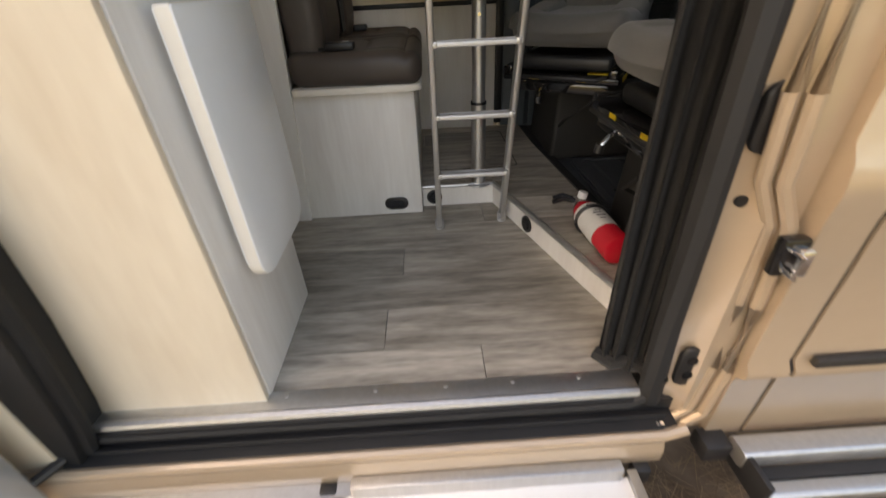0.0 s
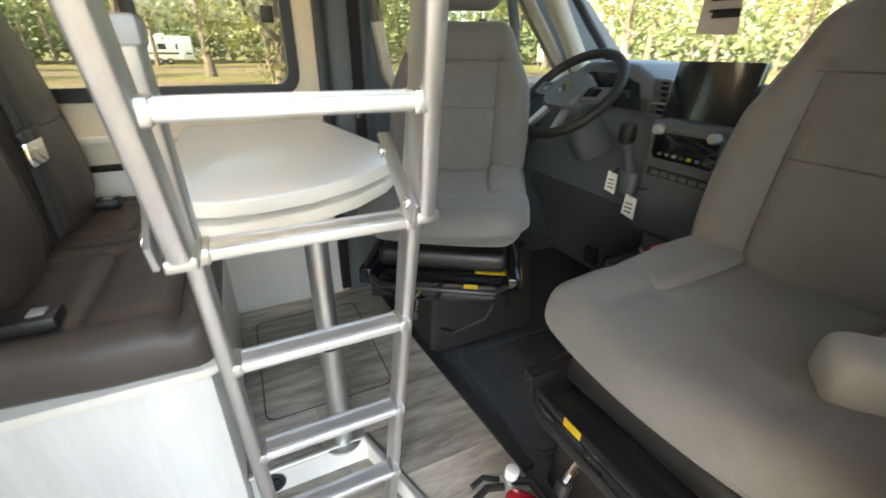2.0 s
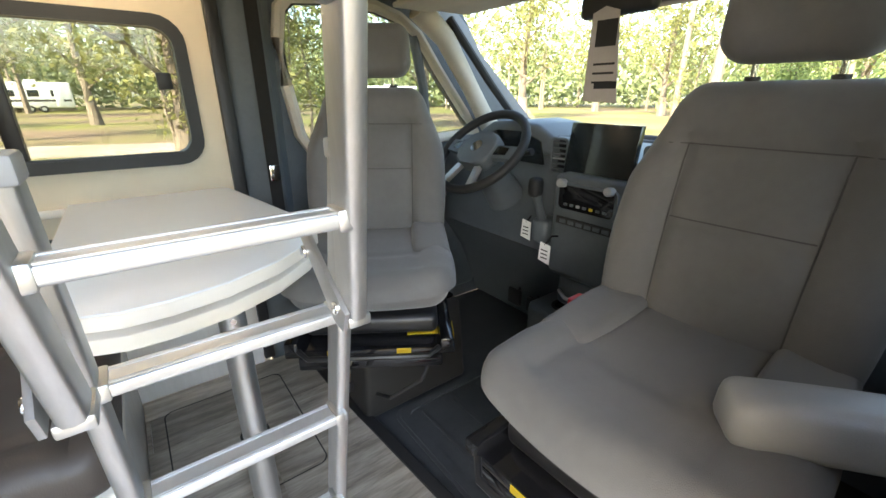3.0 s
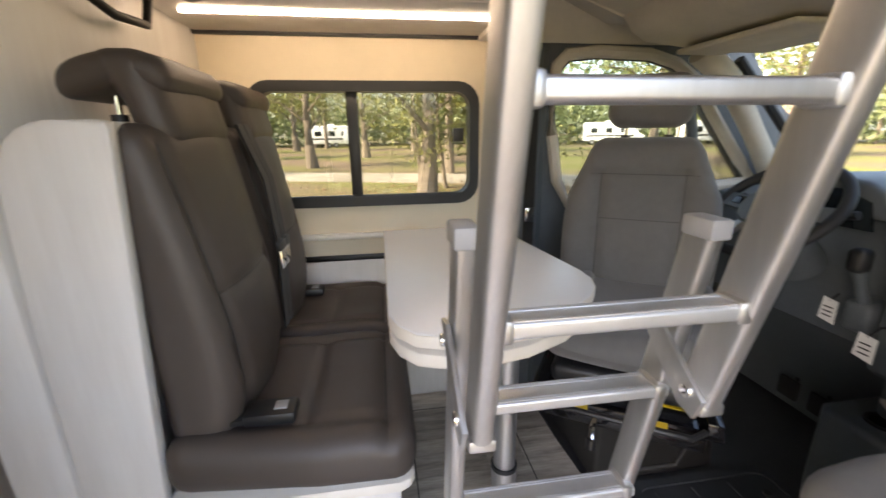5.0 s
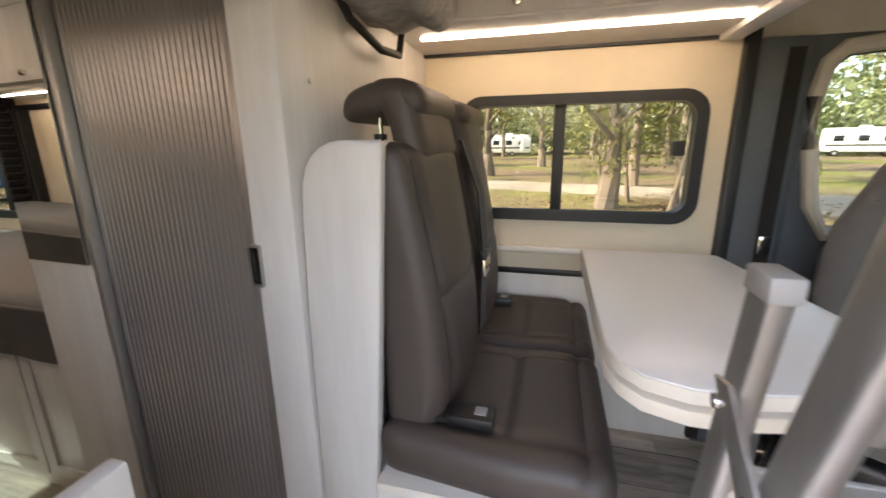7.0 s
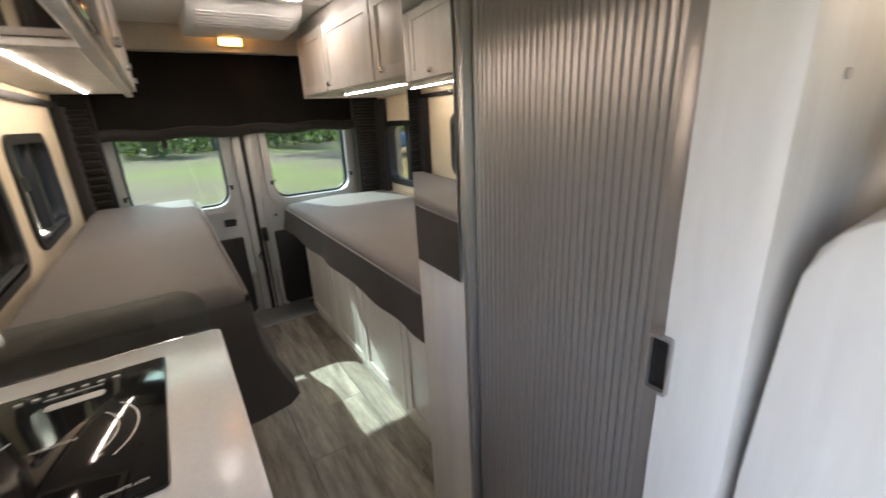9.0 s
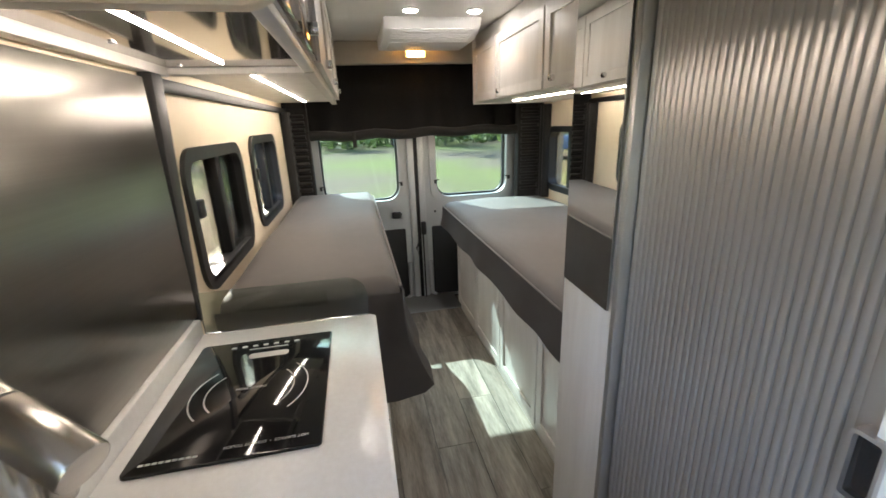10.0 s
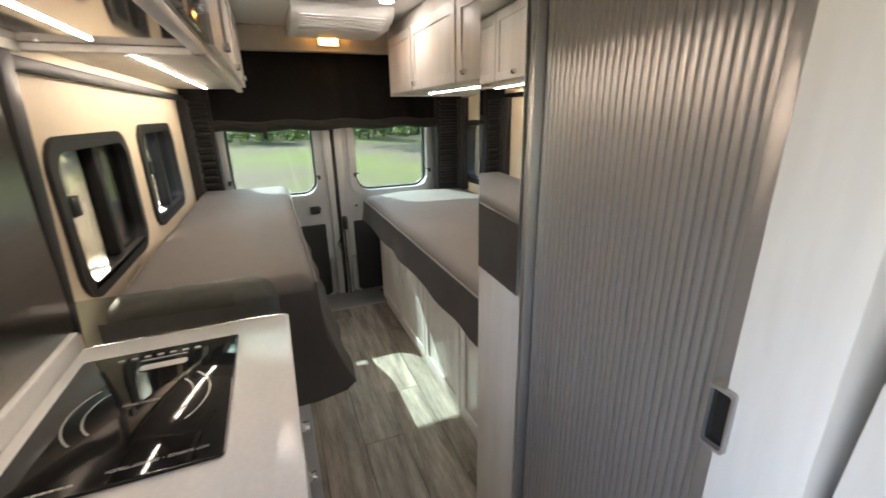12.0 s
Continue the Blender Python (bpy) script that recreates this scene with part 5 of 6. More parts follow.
# ---- swivel seats: front is +x, base at the floor ----
def swivel_seat(name, label, m, arms):
    s = thing(name, label, "seat", m=m, group="front seats")

    def dent(d, depth=0.009, w=0.014):
        return -depth * math.exp(-(d / w) ** 2)

    def cush(v):
        f = (v.x + 0.26) / 0.52
        w = abs(v.y) / 0.26
        top = v.z > 0
        dish = -0.030 * (1 - w * w) * math.sin(math.pi * min(1, max(0, f * 0.85))) if top else 0
        nose = -0.012 * max(0, f - 0.7) / 0.3 if top else 0.036
        if v.z > 0.05:
            dish += dent(abs(v.y) - 0.135, 0.007) * (f < 0.86) + dent(v.x - 0.06, 0.004) * (w < 0.5)
        return ((v.x - 0.035 * w * w * max(0, v.x) / 0.26) * (1 if top else 0.95), (1 if top else 0.94) * v.y * (1.0 - 0.10 * max(0, 0.5 - f)) * (1 - 0.04 * max(0, f - 0.7) / 0.3), v.z + 0.560 + dish + nose + 0.020 * f)
    skin = pad((0.53, 0.495, 0.18), 0.066, 6, 26, cush)
    c = part("cushion", skin, M["cloth"], s, "grey cloth cushion")
    for sgn in (-1, 1):
        part("bolster", pad((0.27, 0.12, 0.085), 0.026, 5, 6, lambda v: (v.x - 0.085, (v.y + sgn * 0.176) * (1 + 0.12 * v.x), v.z + 0.622 - 0.14 * max(0, v.x + 0.03))), M["cloth"], c)

    def back(v):
        h = (v.z + 0.285) / 0.57
        w = abs(v.y) / 0.25
        width = 0.885 + 0.075 * math.sin(math.pi * min(1, h * 1.15)) - 0.24 * max(0, h - 0.66) / 0.34 * (h > 0.66)
        side = 0.034 * max(0, w - 0.50) / 0.50 * (1 - 0.6 * h)
        lum = 0.018 * math.sin(math.pi * min(1, h * 1.3))
        z = v.z + 0.822
        if v.x > 0.03:
            side += dent(abs(v.y) * width - 0.122 * (1 + 0.12 * (z - 0.7)), 0.010) * (z < 1.0) + dent(z - 0.845, 0.008, 0.012) * (abs(v.y) < 0.125) + dent(z - 0.99, 0.008, 0.013)
        return (v.x - 0.240 - 0.095 * h + (side + lum if v.x > 0 else 0), v.y * width, z)
    skin = pad((0.13, 0.50, 0.57), 0.055, 5, 34, back)
    lines = [snap(skin, [(0, y * (1 + 0.12 * (z - 0.7)), z) for z in np.linspace(0.60, 0.99, 11)], 0, 1) for y in (-0.122, 0.122)]
    lines.append(snap(skin, [(0, y, 0.845) for y in np.linspace(-0.12, 0.12, 9)], 0, 1))
    lines.append(snap(skin, [(0, y, 0.99) for y in np.linspace(-0.19, 0.19, 13)], 0, 1))
    b = part("backrest", skin, M["cloth"], s, "grey cloth backrest")
    for line in lines:
        part("seam", tube(line, 0.0014, 6), M["cloth_seam"], b)
    hd = part("headrest", pad((0.10, 0.255, 0.17), 0.048, 5, 8, lambda v: (v.x - 0.335 + 0.018 * (v.y / 0.13) ** 2 * (v.x > 0) - 0.05 * v.z, v.y * (1 - 0.5 * max(0, v.z) - 0.6 * max(0, -v.z - 0.03)), v.z + 1.222)), M["cloth"], s, "grey cloth headrest")
    for y in (-0.065, 0.065):
        part("post", cyl((-0.335, y, 1.07), (-0.335, y, 1.18), 0.006, 10), M["chrome"], hd)
        part("post_collar", cyl((-0.335, y, 1.095), (-0.335, y, 1.115), 0.014, 12), M["black"], hd)
    part("back_shell", box((-0.36, -0.20, 0.50), (-0.29, 0.20, 0.97), 0.03, 3), M["dash"], s)
    pan = part("seat_pan", pad((0.40, 0.38, 0.06), 0.02, 3, 3, lambda v: (v.x - 0.02, v.y, v.z + 0.462)), M["black"], s, "black plastic pan")
    f = part("slide_frame", box((-0.24, -0.235, 0.40), (0.235, 0.235, 0.425), 0.006), M["gloss_black"], s, "black steel swivel plate")
    for y in (-0.21, 0.21):
        part("slide_rail", box((-0.25, y - 0.018, 0.425), (0.25, y + 0.018, 0.458), 0.005), M["gloss_black"], f)
    part("slide_bar", tube([(0.25, -0.19, 0.435), (0.275, -0.16, 0.425), (0.275, 0.16, 0.425), (0.25, 0.19, 0.435)], 0.008, 8), M["black"], f)
    part("cross_plate", box((0.17, -0.2, 0.36), (0.235, 0.2, 0.40), 0.006), M["gloss_black"], f)
    for y in (-0.10, 0.09):
        part("sticker", box((0.2355, y - 0.018, 0.408), (0.2375, y + 0.022, 0.424)), M["yellow"], f, "yellow warning sticker")
    part("sticker", box((0.10, 0.2355, 0.405), (0.17, 0.2375, 0.425)), M["yellow"], f, "yellow warning sticker")
    part("sticker", box((0.13, 0.1, 0.4255), (0.17, 0.19, 0.4275)), M["yellow"], f, "yellow warning sticker")
    part("lever", tube([(0.20, -0.05, 0.40), (0.25, -0.06, 0.375), (0.275, -0.06, 0.345)], 0.008, 8), M["chrome"], f)
    part("lever_knob", cyl((0.275, -0.06, 0.35), (0.28, -0.06, 0.325), 0.013, 12), M["black"], f)
    part("cable", tube([(0.20, 0.18, 0.40), (0.255, 0.14, 0.33), (0.24, 0.05, 0.26), (0.15, 0.0, 0.2)], 0.006, 6), M["rubber"], f)
    for y in arms:
        turn = Matrix.Rotation(radians(-54), 3, "Z")
        a = part("armrest", pad((0.34, 0.092, 0.082), 0.026, 4, 4, lambda v: turn @ Vector((v.x, v.y * (1 + 0.12 * (v.z < 0)), v.z + 0.006 * math.cos(v.x * 9))) + Vector((-0.028, 0.252, 0.662))), M["arm"], s, "padded pale grey armrest")
        part("armrest_seam", tube([turn @ Vector((0.155, 0.040 * math.cos(q), 0.034 * math.sin(q))) + Vector((-0.028, 0.252, 0.662)) for q in np.linspace(0, 2 * math.pi, 14, endpoint=False)], 0.0022, 6, closed=True), M["seam"], a)
        part("armrest_hinge", cyl((-0.13, 0.36, 0.66), (-0.13, 0.40, 0.66), 0.035, 16), M["pedestal"], a)
    for y in (-0.24, ):
        k = part("buckle_stalk", box((-0.16, y - 0.03, 0.47), (-0.12, y - 0.005, 0.60), 0.008), M["black"], s)
        part("buckle_button", box((-0.165, y - 0.032, 0.60), (-0.115, y - 0.003, 0.625), 0.005), M["redplastic"], k, "red release button")
    return s


swivel_seat("driver_seat", "grey cloth driver seat swivelled towards the dinette", pose(0.845, 1.30, 0.085, 0, 0, 237), [])
swivel_seat("passenger_seat", "grey cloth passenger seat swivelled to face the rear", pose(0.962, 0.463, 0.085, 0, 0, 182), [0.165])
for nm, x0, x1, y0, y1 in (("seat_pedestal", 0.79, 1.20, 1.30, 1.70), ("seat_pedestal", 0.86, 1.24, 0.27, 0.69)):
    sp = thing(nm, "dark brown grey plastic box under the swivel seat", "pedestal", ((x0 + x1) / 2, (y0 + y1) / 2, 0.085), group="seat pedestals")
    o = box((x0, y0, 0.085), (x1, y1, 0.44), 0.02, 3)
    for v in o.verts:
        k = (0.44 - v.co.z) / 0.35 * 0.05
        v.co.x += k * (1 if v.co.x > (x0 + x1) / 2 else -1) * 0.4
        v.co.y += k * (1 if v.co.y > (y0 + y1) / 2 else -1) * 0.4
    part("box", o, M["pedestal"], sp)
    part("top_plate", box((x0 + 0.02, y0 + 0.02, 0.44), (x1 - 0.02, y1 - 0.02, 0.455), 0.004), M["gloss_black"], sp)
mat_ = thing("floor_mat", "dark moulded rubber mat with raised ribs", "mat", (1.25, 1.0, 0.085))
part("sheet", prism(rounded(0.86, 0.76, 1.40, 1.27, 0.05), "z", 0.0855, 0.092, 0.002), M["cabfloor"], mat_)
part("rim", ring(rounded(0.87, 0.77, 1.39, 1.26, 0.05), rounded(0.90, 0.80, 1.36, 1.23, 0.04), "z", 0.092, 0.098), M["cabfloor"], mat_)
for k in range(3):
    part("rib", box((0.95 + 0.13 * k, 0.82, 0.092), (0.965 + 0.13 * k, 1.21, 0.096), 0.002), M["cabfloor"], mat_)
for c in ((0.95, 0.90), (1.3, 1.15)):
    part("bolt", cyl((c[0], c[1], 0.092), (c[0], c[1], 0.10), 0.012, 12), M["black"], mat_)
solid("floor_edge_strip", prism([(0.80, 0.75), (0.735, 1.5), (0.725, 1.80), (0.765, 1.80), (0.775, 1.5), (0.84, 0.75)], "z", 0.086, 0.106, 0.004), M["rubber"], "black rubber edge strip beside the cab floor", "strip", kind="structure")

# ---- fire extinguisher ----
A, B = Vector((0.716, 0.690, 0.150)), Vector((0.738, 0.372, 0.150))
d = (B - A).normalized()
fe = thing("fire_extinguisher", "red fire extinguisher lying on the raised floor", "fire extinguisher", (0.715, 0.55, 0.1))
part("cylinder", tube([A + d * 0.005, A + d * 0.02, A + d * 0.05, A + d * 0.08, A + d * 0.12, B - d * 0.02, B - d * 0.006, B], [0.016, 0.026, 0.040, 0.047, 0.049, 0.049, 0.046, 0.035], 28), M["red"], fe, "glossy red steel cylinder")
part("label_wrap", cyl(A + d * 0.085, B - d * 0.09, 0.0496, 28), M["label"], fe, "white instruction label")
for k in range(6):
    c = A + d * (0.10 + 0.018 * k)
    part("print_bar", box(c + Vector((-0.018 + 0.004 * (k % 3), -0.0015, 0.044)), c + Vector((0.014 - 0.006 * (k % 2), 0.0015, 0.0502)), 0.0), M["pedestal"], fe)
part("strap", tube([A + d * 0.115 + Vector((0.051 * math.cos(a), 0, 0.051 * math.sin(a))) for a in np.linspace(0, 2 * math.pi, 20, endpoint=False)], 0.008, 6, closed=True), M["black"], fe, "black rubber strap")
part("valve", cyl(A - d * 0.035, A + d * 0.012, 0.016, 14), M["alu"], fe)
part("gauge", cyl(A - d * 0.025 + Vector((0.02, 0, 0.012)), A - d * 0.025 + Vector((0.025, 0, 0.035)), 0.017, 18, soft=0.002), M["white"], fe, "pressure gauge")
part("handle", tube([A - d * 0.01 + Vector((-0.01, 0, 0.01)), A - d * 0.02 + Vector((-0.05, 0, 0.015)), A - d * 0.01 + Vector((-0.09, 0, 0.01))], 0.009, 8), M["black"], fe)
part("lever", tube([A - d * 0.03 + Vector((-0.01, 0, 0.01)), A - d * 0.045 + Vector((-0.045, 0, 0.02)), A - d * 0.04 + Vector((-0.08, 0, 0.012))], 0.007, 8), M["black"], fe)
part("hose", tube([A - d * 0.02 + Vector((0.02, 0, 0)), A + Vector((0.06, 0, 0.0)), A + d * 0.08 + Vector((0.068, 0, -0.01)), A + d * 0.17 + Vector((0.066, 0, -0.015))], 0.010, 8), M["rubber"], fe)
part("bracket", box((0.755, 0.36, 0.1), (0.79, 0.62, 0.112), 0.003), M["gloss_black"], fe)

# ---- sliding door opening ----
th = thing("door_threshold", "aluminium threshold with screws and a black rubber track", "threshold", (0.0, 0.0, -0.05), kind="structure")
part("plate", box((-0.73, 0.005, -0.012), (0.665, 0.062, 0.006), 0.003), M["alu"], th)
part("nose", tube([(-0.73, 0.0, -0.004), (0.0, 0.0, -0.004), (0.67, 0.0, -0.004)], 0.013, 8), M["alu"], th)
for x in (-0.55, -0.38, -0.2, 0.02, 0.195, 0.363, 0.53):
    part("screw", cyl((x, 0.046, 0.005), (x, 0.046, 0.0085), 0.006, 10), M["alu"], th)
part("track", box((-0.75, -0.075, -0.075), (0.74, 0.0, -0.05), 0.004), M["rubber"], th, "black rubber track")
part("track_rib", box((-0.75, -0.045, -0.052), (0.72, -0.035, -0.04), 0.003), M["rubber"], th)
part("seal", tube([(-0.74, -0.012, -0.03), (0.0, -0.012, -0.032), (0.64, -0.012, -0.03), (0.685, -0.012, 0.0), (0.70, -0.012, 0.06)], 0.014, 8), M["rubber"], th)
part("outer_lip", tube([(-0.80, -0.082, -0.062), (0.0, -0.082, -0.062), (0.70, -0.082, -0.062), (0.75, -0.08, -0.045)], 0.014, 8), M["tan"], th)
part("rocker", prism([(-0.07, -0.07), (-0.092, -0.075), (-0.10, -0.10), (-0.098, -0.14), (-0.075, -0.17), (-0.02, -0.18), (-0.02, -0.07)], "x", -3.5, 0.70, 0.0), M["tan"], th)
part("rocker_rail", prism([(-0.09, -0.15), (-0.125, -0.155), (-0.13, -0.19), (-0.09, -0.20)], "x", -0.75, 0.02, 0.004), M["alu"], th)

rj = thing("rear_jamb", "dark rear jamb of the sliding door opening", "jamb", (-0.72, 0.0, 0), kind="structure")
part("panel", prism([(-0.90, -0.08), (-0.66, -0.06), (-0.635, 0.06), (-0.60, 0.31), (-0.586, 0.50), (-0.58, 1.0), (-0.60, 1.66), (-0.90, 1.66)], "y", -0.065, 0.032, 0.004), M["rubber"], rj)
part("seal", tube([(-0.655, -0.03, -0.04), (-0.632, -0.03, 0.07), (-0.60, -0.03, 0.31), (-0.584, -0.03, 0.52), (-0.578, -0.03, 1.0), (-0.60, -0.03, 1.64)], 0.018, 8), M["rubber"], rj)
part("track_end", tube([(-0.69, -0.06, -0.03), (-0.74, -0.12, -0.04), (-0.84, -0.20, -0.05)], 0.012, 8), M["black"], rj)
sd = thing("sliding_door", "tan sliding side door slid open along the van", "door", (-1.45, -0.16, -0.12))
part("panel", box((-2.05, -0.21, -0.12), (-0.74, -0.15, 1.70), 0.02, 3), M["tan"], sd)
part("edge_frame", box((-0.76, -0.19, -0.10), (-0.72, -0.11, 1.68), 0.012, 3), M["silver"], sd)
solid("wall_outer", box((-3.53, -0.105, -0.1), (-0.90, -0.072, 0.9), 0.01), M["tan"], "tan outer side panel of the van", "wall", kind="structure")

bpl = thing("door_pillar", "tan metallic pillar between the sliding door and cab door", "pillar", (0.76, -0.03, -0.12), kind="structure")
part("inner_face", prism([(0.692, 0.06), (0.86, 0.06), (0.86, -0.04), (0.755, -0.04), (0.735, -0.012), (0.70, 0.002)], "z", -0.10, ROOF), M["tan"], bpl)


def lip(x0, y, r, m):
    pts = [(x0 - 0.045, y, -0.075), (x0, y, -0.03), (x0 + 0.01, y, 0.12), (x0 + 0.004, y, 0.30), (x0 - 0.008, y, 0.48), (x0 - 0.05, y, 0.56), (x0 - 0.062, y, 0.70), (x0 - 0.068, y, 1.0), (x0 - 0.06, y, 1.65)]
    return part("flange", tube(pts, r, 8), m, bpl)


lip(0.775, -0.035, 0.012, M["tan"])
lip(0.800, -0.050, 0.013, M["tan"])
PROF = [(-0.02, -0.10), (-0.062, -0.10), (-0.066, 0.10), (-0.072, 0.118), (-0.092, 0.135), (-0.092, 0.15), (-0.078, 0.17), (-0.082, 0.50), (-0.088, 0.555), (-0.082, 0.60), (-0.066, 0.63), (-0.066, 0.92), (-0.05, 1.5), (-0.02, 1.93), (0.03, 1.93), (0.03, -0.10)]
part("outer_panel", prism(PROF, "x", 0.815, 0.902, 0.0), M["tan"], bpl, "tan metallic outer skin")
part("striker_plate", prism(rounded(0.715, 0.05, 0.765, 0.165, 0.018), "y", -0.030, -0.018, 0.004), M["black"], bpl, "black rubber buffer")
for z in (0.085, 0.13):
    part("buffer_hole", cyl((0.74, -0.031, z), (0.74, -0.034, z), 0.012, 12), M["gloss_black"], bpl)
part("grommet", prism(rounded(0.695, 0.60, 0.75, 0.71, 0.022), "y", -0.020, -0.006, 0.004), M["black"], bpl, "black oval rubber plug")
part("plug", cyl((0.725, -0.004, 0.512), (0.725, -0.012, 0.512), 0.011, 14), M["black"], bpl)
la = part("striker_latch", box((0.765, -0.085, 0.40), (0.812, -0.062, 0.475), 0.006), M["gloss_black"], bpl, "black door striker")
part("striker_loop", tube([(0.78, -0.08, 0.415), (0.78, -0.11, 0.415), (0.78, -0.11, 0.455), (0.78, -0.08, 0.455)], 0.005, 8), M["chrome"], la)
part("striker_cover", box((0.786, -0.102, 0.41), (0.809, -0.084, 0.462), 0.004), M["chrome"], la)
part("bolt", cyl((0.70, -0.055, -0.06), (0.70, -0.065, -0.06), 0.014, 12), M["chrome"], bpl)
part("seal", tube([(0.688, -0.005, -0.02), (0.680, 0.0, 0.2), (0.672, 0.0, 0.45), (0.662, 0.0, 0.8), (0.655, 0.0, 1.64)], 0.027, 8), M["rubber"], bpl)
pdr = thing("passenger_door", "tan metallic cab passenger door, closed", "door", (1.5, -0.04, -0.1))
o, i = side_outline(0.99)
part("upper_frame", ring([(max(u, 0.99), max(v, 0.95)) for u, v in o], [(max(u, 1.06), v + 0.02) for u, v in i], "y", -0.05, 0.02), M["dash"], pdr)
part("outer_skin", prism([q for q in PROF if q[1] <= 0.92] [:-1] + [(0.0, 0.95), (0.0, -0.10)], "x", 0.914, 2.2, 0.0), M["tan"], pdr)
part("gap_seal", prism([(u + 0.006 if u < -0.03 else u, v) for u, v in PROF], "x", 0.9015, 0.9145), M["rubber"], pdr)
part("moulding", box((0.94, -0.10, 0.165), (1.9, -0.08, 0.19), 0.006), M["pedestal"], pdr, "dark side moulding")
part("door_card", box((1.0, 0.0, 0.10), (2.0, 0.05, 0.93), 0.02, 3), M["dash"], pdr)
p = part("pane", prism([(max(u, 1.06), v + 0.02) for u, v in i], "y", -0.02, -0.016), M["cab_glass"], pdr)
p.visible_shadow = False

cur = thing("door_curtain", "black insulated curtain gathered beside the sliding door", "curtain", (0.64, 0.09, 0.02))
part("cloth", drape(1, ((0.595, 0.105), (0.688, 0.05)), 0.015, 1.72, 0.022, 4, 0.014), M["fabric_black"], cur)
part("cloth_back", drape(1, ((0.63, 0.15), (0.715, 0.105)), 0.02, 1.72, 0.020, 3, 0.014), M["fabric_black"], cur)
part("hem", tube([(0.59, 0.11, 0.022), (0.62, 0.075, 0.018), (0.66, 0.075, 0.022), (0.70, 0.045, 0.02)], 0.018, 8), M["fabric_black"], cur)

es = thing("entry_step", "white electric entry step folded out below the door", "step", (0.3, -0.25, -0.175))
part("tread", box((-0.06, -0.46, -0.19), (0.63, -0.12, -0.16), 0.006), M["white"], es, "white step tread")
part("side_lip", box((0.615, -0.47, -0.205), (0.64, -0.11, -0.145), 0.004), M["alu"], es)
part("mount", box((-0.04, -0.13, -0.195), (0.6, -0.1, -0.115), 0.005), M["alu"], es)
for x in (-0.10, 0.655):
    part("arm", box((x - 0.02, -0.12, -0.20), (x + 0.02, -0.085, -0.145), 0.006), M["black"], es, "black step arm")
rb = thing("running_board", "short aluminium running board under the cab door", "running board", (1.21, -0.13, -0.12))
part("rail", prism(rounded(-0.21, -0.155, -0.17, -0.115, 0.012), "x", 0.88, 1.51, 0.002), M["alu"], rb)
part("grip", box((0.88, -0.17, -0.132), (1.51, -0.14, -0.115), 0.004), M["rubber"], rb)
part("back_rail", prism(rounded(-0.14, -0.12, -0.085, -0.07, 0.01), "x", 0.86, 1.49, 0.002), M["alu"], rb)
part("end_cap", box((0.865, -0.212, -0.155), (0.88, -0.08, -0.075), 0.005), M["black"], rb)
part("bracket", box((0.795, -0.11, -0.14), (0.86, -0.05, -0.085), 0.008), M["black"], rb)


# ---- small cabin details ----
gb = thing("grab_cable", "black looped cable hanging under the overhead locker", "cable", (-0.42, 1.5, 1.5))
part("loop", tube([(-0.455, 1.12, 1.66), (-0.44, 1.14, 1.58), (-0.42, 1.20, 1.50), (-0.40, 1.32, 1.46), (-0.40, 1.45, 1.47), (-0.40, 1.48, 1.54), (-0.40, 1.48, 1.62)], 0.010, 10), M["rubber"], gb)
part("clip", box((-0.456, 1.02, 1.50), (-0.446, 1.045, 1.56), 0.003), M["rubber"], gb)
bag = thing("folded_blanket", "quilted striped grey blanket stored under the ceiling", "blanket", (-0.4, 1.3, 1.53))


def quilt(v):
    w = 0.008 * math.sin(v.x * 60) * (1 if abs(v.z) > 0.02 else 0.3) + 0.006 * math.sin(v.y * 45)
    return (v.x - 0.34, v.y + 1.25, v.z + 1.575 + w - 0.03 * v.x)


part("quilt_roll", pad((0.24, 0.36, 0.12), 0.045, 4, 12, quilt), shader("striped quilt", (0.42, 0.40, 0.37), 0.85, second=(0.25, 0.24, 0.22), grain=4, stretch=(1, 14, 14), bump=0.5, fine=200), bag)
part("strap", tube([(-0.34, 1.066, 1.60), (-0.34, 1.07, 1.66), (-0.34, 1.15, 1.675), (-0.34, 1.3, 1.675), (-0.34, 1.42, 1.67)], 0.008, 6), M["fabric_black"], bag)
bw = thing("bunk_board", "white bunk board above the dinette holding the blanket", "shelf", (-0.3, 1.3, 1.7))
part("board", box((-0.454, 1.03, 1.70), (0.10, 1.46, 1.725), 0.004), M["laminate"], bw)

# ---- outdoors ----
rng = random.Random(7)


